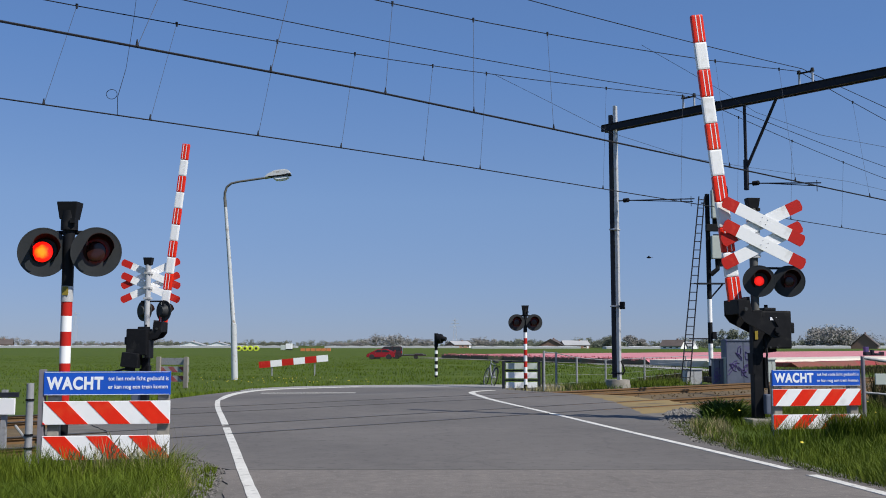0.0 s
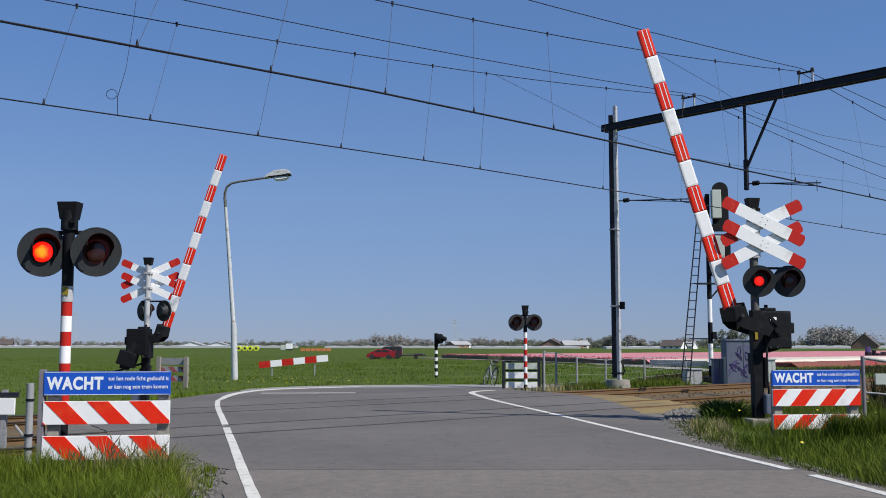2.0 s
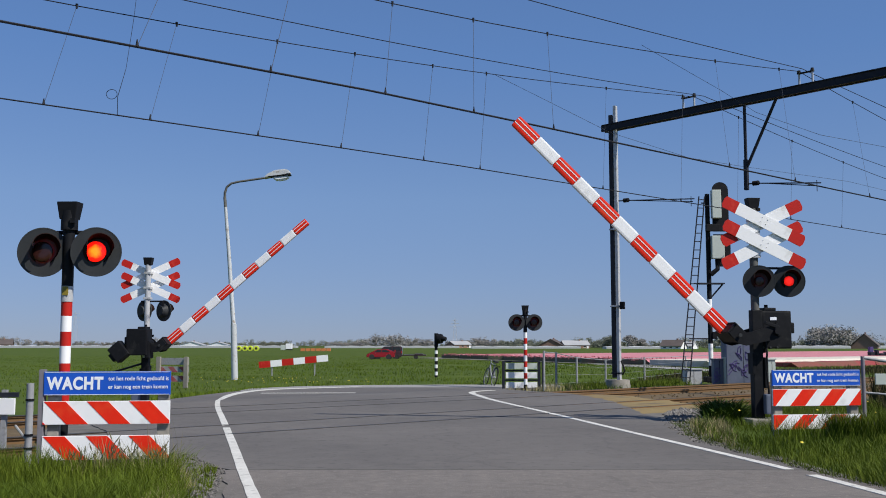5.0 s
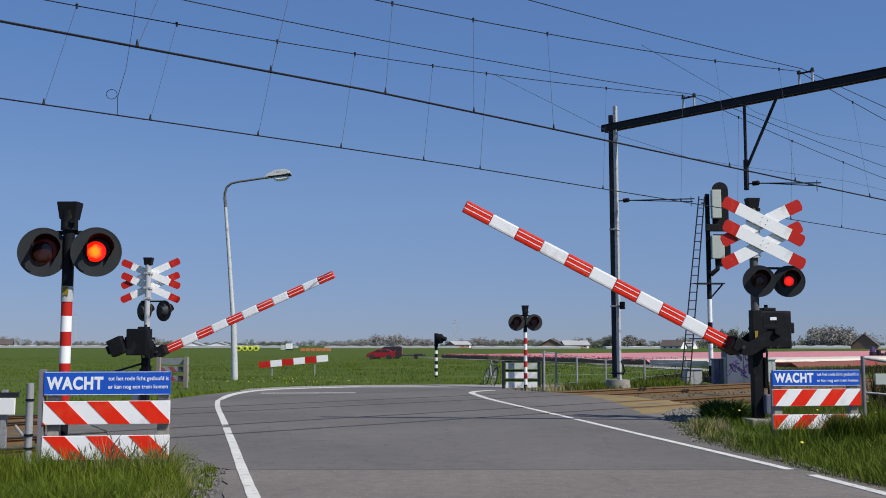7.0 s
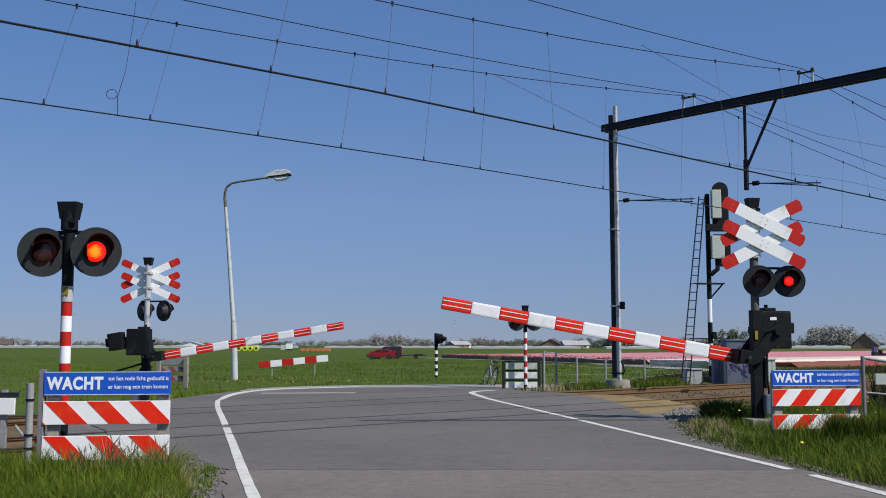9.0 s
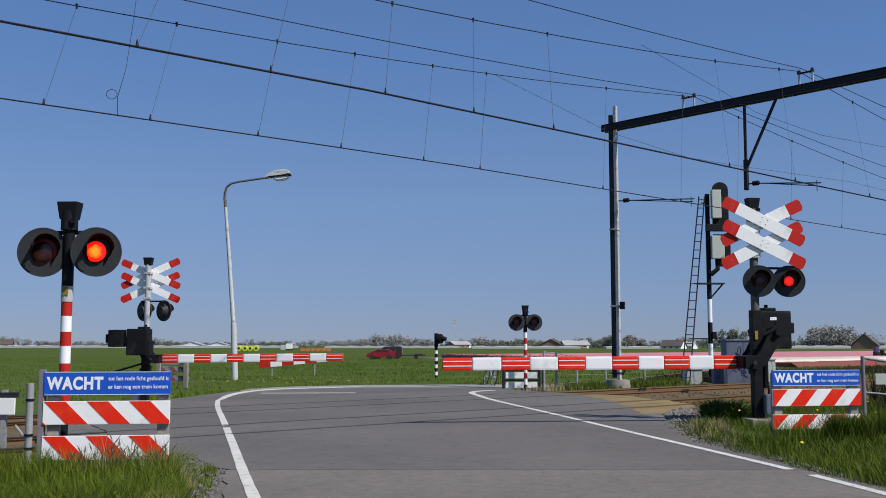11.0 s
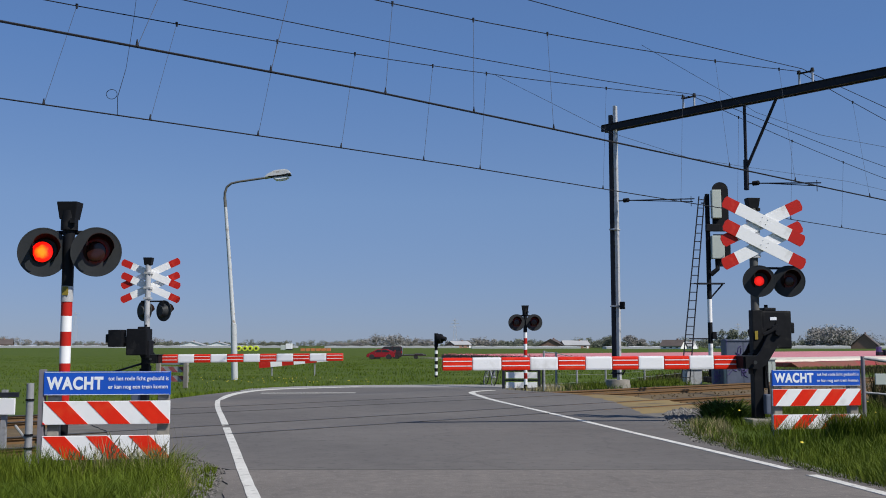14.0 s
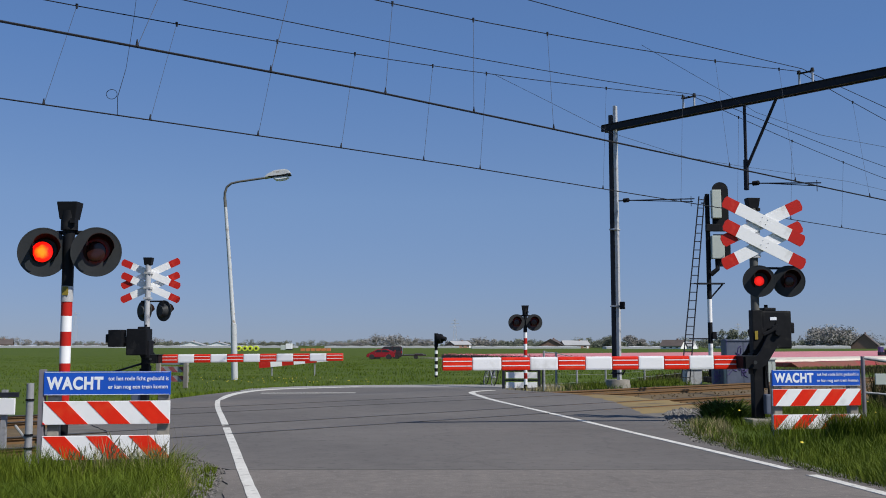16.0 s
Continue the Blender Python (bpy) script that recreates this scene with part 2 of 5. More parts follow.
def path_tube(bm, pts, r, seg=6):
    pts = [Vector(p) for p in pts]
    rings = []
    for i, p in enumerate(pts):
        d = (pts[min(i + 1, len(pts) - 1)] - pts[max(i - 1, 0)]).normalized()
        u = d.cross(Vector((0.13, 0.21, 0.97))).normalized()
        w = d.cross(u)
        rings.append([bm.verts.new(p + (u * math.cos(k * 2 * math.pi / seg) + w * math.sin(k * 2 * math.pi / seg)) * (r[i] if isinstance(r, (list, tuple)) else r)) for k in range(seg)])
    for a, b in zip(rings, rings[1:]):
        for k in range(seg):
            bm.faces.new((a[k], a[(k + 1) % seg], b[(k + 1) % seg], b[k]))
    bm.faces.new(rings[0]), bm.faces.new(rings[-1])
    return bm


def prism(bm, outline, y0, y1):
    """A slab with an outline in x and z, from y0 to y1."""
    f = [bm.verts.new((x, y0, z)) for x, z in outline]
    g = [bm.verts.new((x, y1, z)) for x, z in outline]
    bm.faces.new(f), bm.faces.new(g[::-1])
    for i in range(len(f)):
        j = (i + 1) % len(f)
        bm.faces.new((f[i], f[j], g[j], g[i]))
    return bm


def part(name, bm, mat, parent, label="", at=None, smooth=False):
    bmesh.ops.recalc_face_normals(bm, faces=bm.faces)
    me = bpy.data.meshes.new(name)
    bm.to_mesh(me)
    bm.free()
    me.materials.append(mat)
    if smooth:
        me.shade_smooth()
        me.set_sharp_from_angle(angle=radians(40))
    ob = new(name, me)
    if at is not None:
        ob.matrix_basis = at
    if parent:
        ob.parent = parent
    if label:
        tagged(ob, label)
    return ob


def thing(name, m, label, category, group="", kind=""):
    ob = new(name)
    ob.empty_display_size = 0.2
    ob.matrix_basis = m
    return tagged(ob, label, category, group, kind)


def single(name, bm, mat, m, label, category, group="", kind="", smooth=False):
    return tagged(part(name, bm, mat, None, "", m, smooth), label, category, group, kind)


B = bmesh.new

# ---- the plan: s runs along the railway, n across it from the near track's middle ----
TA = radians(48.3)
TX, TY = math.sin(TA), math.cos(TA)


def rail_xy(s, n):
    return s * TX - n * TY, 18.2 + s * TY + n * TX


def rail_n(x, y):
    return -x * TY + (y - 18.2) * TX


def step(a, b, v):
    k = min(1, max(0, (v - a) / (b - a)))
    return k * k * (3 - 2 * k)


def land(n):
    """Height of the natural ground across the railway."""
    return -0.22 * step(-2.9, -2.2, n) + 0.1 * step(6.2, 6.8, n) - 0.1 * step(7.5, 11, n)


def deck(x, y):
    """Height of the road."""
    return 0.0 - 0.2 * step(6.5, 11.5, rail_n(x, y))


# ---- ground ----
def spaced(vals):
    return sorted(set(vals))


bm = B()
ss = spaced([-2500, -900, -400, -200, -100, -60] + list(range(-40, 80, 2)) + [80, 100, 150, 200, 300, 500, 900, 2500])
ns = spaced([-2500, -800, -300, -100, -50, -30, -20, -14, -10, -7, -5, -4, -3.3, -2.9, -2.6, -2.2, 0, 2, 4, 6.2, 6.5, 6.8, 7.5, 8.5, 9.5, 11, 14, 18, 24, 30, 40, 50, 70, 90, 120, 200, 400, 800, 2500])
grid = [[bm.verts.new((*rail_xy(s, n), land(n) - 0.012 + (0.02 * noise.noise((s * 0.4, n * 0.4, 0)) if abs(s) < 80 and abs(n) < 60 else 0) - (0.03 if abs(s) < 80 and abs(n) < 60 else 0))) for n in ns] for s in ss]
for i in range(len(ss) - 1):
    for j in range(len(ns) - 1):
        bm.faces.new((grid[i][j], grid[i + 1][j], grid[i + 1][j + 1], grid[i][j + 1]))
ground = single("ground", bm, GROUND, Matrix(), "flat green meadow reaching to the horizon", "ground", kind="structure", smooth=True)


def sheet(name, outline, mat, lift, label, category, step_m=1.0, edge=0.12):
    """A paved area with the outline in plan, laid on the road's height, cut in strips along y."""
    bm = B()
    vs = [bm.verts.new((x, y, 0)) for x, y in outline]
    f = bm.faces.new(vs)
    lo, hi = min(y for _, y in outline), max(y for _, y in outline)
    y = math.floor(lo) + 0.5
    while y < hi:
        bmesh.ops.bisect_plane(bm, geom=bm.faces[:] + bm.edges[:] + bm.verts[:], plane_co=(0, y, 0), plane_no=(0, 1, 0))
        y += step_m
    k = 5.0
    while k < 13:
        bmesh.ops.bisect_plane(bm, geom=bm.faces[:] + bm.edges[:] + bm.verts[:], plane_co=(*rail_xy(0, k), 0), plane_no=(-TY, TX, 0))
        k += 0.5
    r = bmesh.ops.extrude_face_region(bm, geom=bm.faces[:])
    top = {v for v in r["geom"] if isinstance(v, bmesh.types.BMVert)}
    for v in bm.verts:
        v.co.z = deck(v.co.x, v.co.y) + lift - (0 if v in top else edge)
    return single(name, bm, mat, Matrix(), label, category, kind="structure")


def ragged(pts, amount, seed, step_m=0.25):
    """The outline cut fine and worn uneven."""
    out = []
    for (ax, ay), (bx, by) in zip(pts, pts[1:] + pts[:1]):
        k = max(1, int(math.hypot(bx - ax, by - ay) / step_m))
        for i in range(k):
            x, y = ax + (bx - ax) * i / k, ay + (by - ay) * i / k
            out.append((x + amount * (noise.noise((x * 2.1, y * 2.1, seed)) + 0.5 * noise.noise((x * 6, y * 6, seed))), y + amount * noise.noise((x * 2.1, y * 2.1, seed + 9))))
    return out


LEFT_EDGE = [(-1.5, 8.3), (-2.05, 10.5), (-2.5, 12.4), (-3.18, 15.17), (-3.8, 17.71), (-4.3, 19.68), (-4.76, 21.62), (-5.94, 27.32), (-6.16, 29.15), (-6.24, 30.84), (-6.08, 32.74), (-5.73, 33.87), (-2.9, 35.7)]
RIGHT_EDGE = [(4.0, 6.5), (3.73, 8.7), (3.5, 10.4), (3.0, 13.2), (2.55, 15.6), (2.14, 18.0), (1.6, 20.9), (1.11, 23.5), (0.86, 25.6), (0.68, 27.0), (0.7, 27.8), (0.95, 28.3), (1.4, 28.5)]
road = sheet("road", ragged([(-2.2, 10.4), (-2.65, 11.2), (-3.3, 12.2), (-4.3, 13.6), (-6.3, 18)], 0.08, 6)[:-34] + [(-6.3, 18), (-7.6, 22.5), (-7.6, 26), (-7.0, 30), (-6.5, 32.6), (-5.6, 34.0), (-3.5, 35.2), (0.0, 35.4), (3.5, 35.4), (3.4, 31.5), (1.9, 30.8), (1.8, 29)] + ragged([(3.3, 26.6), (3.75, 23.5), (3.75, 21), (3.65, 18.6), (3.75, 16.9), (3.4, 15.4), (3.3, 13.4), (3.65, 10.42)], 0.16, 8)[:-64] + [(3.65, 10.4)], ASPHALT, 0.0, "grey asphalt road over the level crossing", "road")
sheet("road_near", [(-0.9, 4.0)] + ragged([(-1.55, 7.0), (-1.75, 8.3), (-2.2, 10.38)], 0.05, 7)[:-13] + [(-2.2, 10.38), (3.65, 10.38), (4.0, 8.7), (4.6, 4.0), (5.2, -12), (-0.6, -12)], ASPHALT_NEAR, 0.0, "worn pinkish grey asphalt road before the crossing", "road")
sheet("road_far", [(-6.52, 32.65), (-6.5, 34.6), (-5.0, 36.4), (-3.0, 37.4), (0.0, 37.9), (4.2, 37.9), (4.2, 35.42), (0.0, 35.42), (-3.5, 35.22), (-5.62, 34.02)], ASPHALT_PALE, -0.004, "pale dusty asphalt strip along the meadow", "road")
VERGE_SOIL = [(-1.0, 6.5), (-1.1, 8.3), (-1.5, 9.8), (-2.0, 11.2), (-2.8, 12.6), (-4.0, 14.6), (-6.0, 18.4), (-6.8, 18.4), (-5.6, 14.2), (-3.9, 11.4), (-3.1, 9.8), (-2.7, 6.5)]
GRAVEL_STRIP = [(3.5, 7.5), (3.3, 10.4), (2.9, 13.4), (2.9, 15.2), (3.2, 17.2), (3.4, 18.8), (5.2, 19.8), (5.0, 18.2), (4.3, 16.9), (3.85, 14.5), (3.8, 12.4), (4.0, 9.0)]
sheet("verge_soil", VERGE_SOIL, SAND, -0.012, "strip of dry sandy soil at the road's edge", "soil")
sheet("verge_gravel", GRAVEL_STRIP, SAND, -0.012, "patch of grey gravel and sand beside the track", "soil")


sheet("track_sand", ragged([(2.9, 16.6), (3.2, 18.2), (3.3, 21), (2.9, 25.4), (3.2, 27.2), (4.4, 26.0), (5.2, 23.6), (5.3, 21.6), (4.9, 19.6), (4.0, 17.6)], 0.25, 3), OCHRE_SAND, -0.016, "trodden ochre sand where the tracks leave the road", "soil")
PATH = [(11.6, 80.2), (12.6, 86.7), (15.84, 69.0), (17.0, 59.8), (20.5, 50.0), (19.2, 47.5), (15.6, 55.0), (14.4, 62.6)]
bm = B()
bm.faces.new([bm.verts.new((x, y, -0.235)) for x, y in PATH])
single("field_path", bm, ASPHALT_PALE, Matrix(), "pale dusty path between the meadow and the tulip fields", "path", kind="structure")


def stripe(name, pts, width, label, dashes=None, wide=0.0, far=40.0, passes=6):
    bm = B()
    fine = []
    for a, b in zip(pts, pts[1:]):
        k = max(1, int((Vector(b) - Vector(a)).length / 0.4))
        fine += [Vector(a).lerp(Vector(b), i / k) for i in range(k)]
    fine.append(Vector(pts[-1]))
    for _ in range(passes):
        fine = [fine[0]] + [(a + b * 2 + c) / 4 for a, b, c in zip(fine, fine[1:], fine[2:])] + [fine[-1]]
    rows = []
    for i, p in enumerate(fine):
        d = (fine[min(i + 1, len(fine) - 1)] - fine[max(0, i - 1)]).normalized()
        w = Vector((-d.y, d.x)) * (width + wide * step(far - 8, far, p.y)) * (0.5 + 0.05 * noise.noise((i * 0.7, 0, 0)))
        rows.append([bm.verts.new((q.x, q.y, deck(q.x, q.y) + z)) for q, z in ((p - w, 0.0), (p - w, 0.006), (p + w, 0.006), (p + w, 0.0))])
    for i, (a, b) in enumerate(zip(rows, rows[1:])):
        if dashes and i in dashes:
            continue
        for k in range(3):
            bm.faces.new((a[k], a[k + 1], b[k + 1], b[k]))
    return single(name, bm, MARKING, Matrix(), label, "road marking", kind="structure")


stripe("edge_line", LEFT_EDGE, 0.105, "worn white edge line painted on the asphalt", dashes={17}, wide=0.2, far=33, passes=8)
stripe("edge_line", RIGHT_EDGE, 0.11, "thin worn white edge line painted on the asphalt", dashes={8}, wide=0.06, far=28)
stripe("junction_line", [(-5.5, 31.0), (-2.65, 31.2)], 0.22, "thin white line painted on the asphalt")


# ---- railway ----
def rail_pose(s, n, z=0.0, turn=0.0):
    """x along the track, y away across it."""
    x, y = rail_xy(s, n)
    return pose(x, y, z, 0, 0, 41.7 + turn)


bm = B()
for a, b in ((-120.0, 320.0),):
    prof = [(-2.9, -0.3), (-2.3, -0.12), (-1.4, -0.1), (1.4, -0.1), (2.0, -0.13), (2.4, -0.13), (2.9, -0.1), (5.7, -0.1), (6.5, -0.12), (7.1, -0.3)]
    prev = None
    s = a
    while s <= b:
        row = [bm.verts.new((*rail_xy(s, n), z + 0.025 * noise.noise((s * 1.3, n * 1.7, 5)))) for n, z in prof]
        if prev:
            for k in range(len(prof) - 1):
                bm.faces.new((prev[k], row[k], row[k + 1], prev[k + 1]))
        prev = row
        s += 0.5 if -20 < s < 45 else 5
tagged(part("track_bed", bm, BALLAST, None, "", None, True), "brown sunlit ballast bed under two railway tracks", "track bed", kind="structure")


def rail_profile(bm, n, s0, s1):
    prof = [(-0.07, -0.15), (-0.07, -0.14), (-0.012, -0.12), (-0.012, -0.05), (-0.036, -0.035), (-0.036, 0.0), (0.036, 0.0), (0.036, -0.035), (0.012, -0.05), (0.012, -0.12), (0.07, -0.14), (0.07, -0.15)]
    a = [bm.verts.new((s0, n + p, z)) for p, z in prof]
    b = [bm.verts.new((s1, n + p, z)) for p, z in prof]
    for k in range(len(prof)):
        j = (k + 1) % len(prof)
        bm.faces.new((a[k], a[j], b[j], b[k]))
    bm.faces.new(a), bm.faces.new(b[::-1])


def railway_track(n, label):
    t = thing("railway_track", rail_pose(0, n, 0.003), label, "railway track", "two railway tracks")
    for side in (-0.7525, 0.7525):
        bm = B()
        rail_profile(bm, side, -120, 320)
        part("rail", bm, RAIL, t, "rusty steel rail")
        bm = B()
        boxed(bm, (100, side, 0.0015), (440, 0.068, 0.003))
        part("rail_head", bm, RAIL_TOP, t, "dark running surface")
    bm = B()
    boxed(bm, (0, 0, 0), (0.24, 2.5, 0.14), bevel=0.012)
    first = part("sleeper", bm, SLEEPER, t, at=pose(-30, 0, -0.185))
    for i in range(1, 125):
        s = -30 + i * 0.6
        if -8.4 + n * 0.4 < s < 3.4 + n * 0.9:
            continue
        o = new("sleeper", first.data)
        o.parent = t
        o.matrix_basis = pose(s, random.uniform(-0.02, 0.02), -0.185, 0, 0, random.uniform(-1, 1))
    return t


railway_track(0.0, "near railway track with rusty rails on brown sleepers")
railway_track(4.3, "far railway track with rusty rails on brown sleepers")
for n in (-0.7525, 0.7525, 3.5475, 5.0525):
    bm = B()
    boxed(bm, (0, 0, 0), (12.5, 0.11, 0.006))
    c = -2.6 + n * 0.55
    tagged(part("rail_groove", bm, TAR, None, "", rail_pose(c, n, 0.001)), "dark groove beside the rail in the asphalt", "road groove", kind="structure")


# ---- overhead line ----
MAST_S = 14.05


def wire(bm, a, b, sag, r, k=24):
    a, b = Vector(a), Vector(b)
    path_tube(bm, [a.lerp(b, i / k) - Vector((0, 0, sag * 4 * (i / k) * (1 - i / k))) for i in range(k + 1)], r, 5)


def at(s, n, z):
    return Vector((*rail_xy(s, n), z))


def overhead(n, path, mess, feed, drops, thick, extra, lean, label):
    """Contact wire along its zigzag, messenger and feeder with their sag, droppers, and an oblique wire at the portal."""
    t = thing("overhead_line", Matrix(), label, "overhead line", "overhead lines of two tracks")
    bm = B()
    path_tube(bm, [at(s, k, 5.47) for s, k in path], thick, 6)
    part("contact_wire", bm, WIRE, t)

    def zigzag(s):
        for (s0, k0), (s1, k1) in zip(path, path[1:]):
            if s0 <= s <= s1:
                return k0 + (k1 - k0) * (s - s0) / (s1 - s0)
        return n

    span = 58.0
    for name, (top, low, dn) in (("messenger_wire", mess), ("feeder_wire", feed)):
        for k in (-1, 0, 1):
            bm = B()
            wire(bm, at(MAST_S + k * span, n + dn, top), at(MAST_S + (k + 1) * span, n + dn, top), low, 0.0105)
            part(name, bm, WIRE, t)
    for s in drops:
        f = ((s + lean - MAST_S) / span) % 1.0
        zt = mess[0] - mess[1] * 4 * f * (1 - f)
        k = zigzag(s)
        part("dropper", path_tube(B(), [at(s + lean, n + mess[2], zt), at(s, k, 5.47)], 0.0042, 4), WIRE_THIN, t)
        part("wire_clamp", rod(B(), at(s, k, 5.47), at(s, k, 5.58), 0.028, 0.008, 6), WIRE, t)
        part("wire_clip", rod(B(), at(s + lean, n + mess[2], zt - 0.05), at(s + lean, n + mess[2], zt + 0.04), 0.018, 0.026, 6), WIRE, t)
    part("oblique_wire", path_tube(B(), [at(s, n, z) for s, z in extra], 0.006, 4), WIRE_THIN, t, "thin oblique wire")
    return t


far_line = overhead(4.3, [(-60, 4.8), (-8, 4.35), (0, 3.98), (4, 3.88), (MAST_S, 3.97), (72, 4.6)], (8.84, 1.68, -0.13), (8.8, 1.175, -0.47), [-14.3, -12.1, -9.9, -7.8, -5.65, -3.69, -1.41, 0.6, 2.89, 4.66, 9.32, 12.94, 16.0, 19.3, 22.9, 26.5, 31.0, 36.0], 0.013, [(5.57, 8.04), (7.9, 7.61), (10.1, 7.2), (13.9, 6.94), (17.0, 7.03), (24, 7.3), (33, 7.2)], 0.5, "overhead contact wires above the far track")
near_line = overhead(0.0, [(-60, 0.4), (-8, -0.04), (-2, -0.37), (2, -0.36), (MAST_S, -0.2), (72, 0.3)], (8.93, 1.84, 0.7), (8.984, 0.943, 0.595), [-14.5, -12.4, -10.2, -8.1, -5.96, -3.82, -1.63, 0.43, 2.6, 8.9, 12.0, 16.2, 19.5, 23.0, 28.0], 0.018, [(5.93, 7.91), (9.0, 7.41), (10.6, 7.1), (13.8, 6.97), (17.6, 7.14), (24, 7.3), (33, 7.2)], 1.0, "overhead contact wires above the near track")
bm = B()
cx, cy, cz = at(-4.45, 4.16, 5.84)
path_tube(bm, [(cx + 0.1 * math.cos(a), cy, cz + 0.09 * math.sin(a)) for a in [i * 0.35 for i in range(19)]], 0.006, 5)
path_tube(bm, [at(-3.95, 4.3, 8.0), at(-4.0, 4.3, 7.43), at(-4.15, 4.25, 6.4), (cx + 0.11, cy, cz - 0.05), at(-4.33, 4.16, 5.47)], 0.006, 4)
part("jumper_cable", bm, WIRE, far_line, "thin cable with a loop")


def column(name, m, h, label):
    t = thing(name, m, label, "catenary mast", "portal masts")
    bm = B()
    rod(bm, (0.02, 0, -0.1), (0.02, 0, 0.34), 0.44, 0.37, 20)
    part("foundation", bm, CONCRETE, t, "weathered round concrete base", smooth=True)
    # sun and shade put into colour: dark channel left, pale web right
    bm = B()
    boxed(bm, (-0.07, 0, h / 2 + 0.2), (0.1, 0.02, h - 0.4))
    boxed(bm, (-0.07, 0.08, h / 2 + 0.2), (0.13, 0.018, h - 0.4))
    boxed(bm, (-0.07, -0.08, h / 2 + 0.2), (0.13, 0.018, h - 0.4))
    part("mast_channel", bm, STEEL_DARK, t, "steel channel coloured dark as the mast's shaded side")
    bm = B()
    boxed(bm, (0.07, 0, h / 2 + 0.3), (0.1, 0.16, h), bevel=0.008)
    part("mast_web", bm, STEEL_PALE, t, "steel web coloured pale as the mast's sunlit side")
    for z in (0.55, 2.7, 5.2):
        bm = B()
        boxed(bm, (0, -0.02, z), (0.29, 0.26, 0.05), bevel=0.01)
        part("mast_band", bm, STEEL_DARK if z < 1 else STEEL_PALE, t)
    bm = B()
    boxed(bm, (0.26, -0.12, 2.72), (0.16, 0.1, 0.24), bevel=0.02)
    part("switch_box", bm, BLACK, t)
    bm = B()
    path_tube(bm, [(0.22, -0.1, 0.5), (0.3, -0.12, 0.62), (0.26, -0.14, 0.8), (0.2, -0.14, 0.95)], 0.03, 6)
    part("cable", bm, BLACK, t)
    return t


MX, MY = rail_xy(MAST_S, 7.3)
column("catenary_mast", pose(MX - 0.02, MY, -0.2, 0, 0, -32), 9.0, "steel catenary mast, dark and pale, on a concrete block")
x2, y2 = rail_xy(MAST_S, -6.6)
column("catenary_mast", pose(x2, y2, -0.1, 0, 0, 0), 9.0, "second steel catenary mast of the portal on a concrete block")
beam = thing("portal_beam", rail_pose(MAST_S, 7.5, 8.4), "dark steel portal beam carrying the overhead wires", "portal beam")
for dy in (-0.1, 0.1):
    bm = B()
    prism(bm, [(-0.012, -0.11), (0.012, -0.11), (0.012, 0.11), (-0.012, 0.11)], -14.3, 0.25)
    for z in (-0.105, 0.105):
        boxed(bm, (0, -7.05, z), (0.1, 14.5, 0.02))
    part("girder", bm, STEEL_DARK, beam, at=pose(dy, 0, 0))
for k in range(14):
    bm = B()
    boxed(bm, (0, -0.5 - k, -0.02), (0.2, 0.06, 0.02))
    part("tie_plate", bm, STEEL_DARK, beam)
for n in (4.33, 0.45):
    bm = B()
    for dy in (-0.16, 0.24):
        boxed(bm, (0, n - 7.5 + dy, 0.3), (0.045, 0.04, 0.32))
    part("wire_stand", bm, STEEL_PALE, beam, "pale steel stand")
    bm = B()
    boxed(bm, (0, n - 7.5 + 0.04, 0.46), (0.07, 0.46, 0.04), bevel=0.01)
    for dy in (-0.16, 0.24):
        rod(bm, (0, n - 7.5 + dy, 0.45), (0, n - 7.5 + dy, 0.55), 0.065, 0.04, 8)
    part("insulator", bm, BLACK, beam)
bm = B()
boxed(bm, (0, 2.45 - 7.5, -1.35), (0.06, 0.07, 2.6))
boxed(bm, (0, 2.45 - 7.5, -2.2), (0.11, 0.11, 0.9), bevel=0.01)
part("drop_post", bm, STEEL_DARK, beam)
bm = B()
rod(bm, (0, 2.4 - 7.5, -1.95), (0, 1.42 - 7.5, -0.12), 0.045, seg=8)
part("drop_brace", bm, STEEL_DARK, beam)


def steady_arm(s, n, name_label, reach):
    t = thing("steady_arm", rail_pose(s, n, 5.93), name_label, "registration arm", "registration arms")
    bm = B()
    rod(bm, (0, 0, 0), (0, -0.35, -0.02), 0.02)
    for i in range(4):
        rod(bm, (0, -0.22 - i * 0.05, -0.01), (0, -0.25 - i * 0.05, -0.01), 0.075, 0.06, 10)
    part("insulator", bm, BLACK, t)
    bm = B()
    rod(bm, (0, -0.35, -0.02), (0, -reach, -0.24), 0.018, seg=8)
    rod(bm, (0, -0.6, -0.05), (0, -reach + 0.05, -0.32), 0.013, seg=8)
    rod(bm, (0, -reach + 0.12, -0.15), (0, -reach + 0.12, -0.46), 0.012, seg=6)
    part("arm_tube", bm, STEEL_DARK, t)


steady_arm(MAST_S, 7.15, "thin steel registration arm on the mast", 2.9)
steady_arm(MAST_S, 2.45, "thin steel registration arm on the drop post", 2.3)

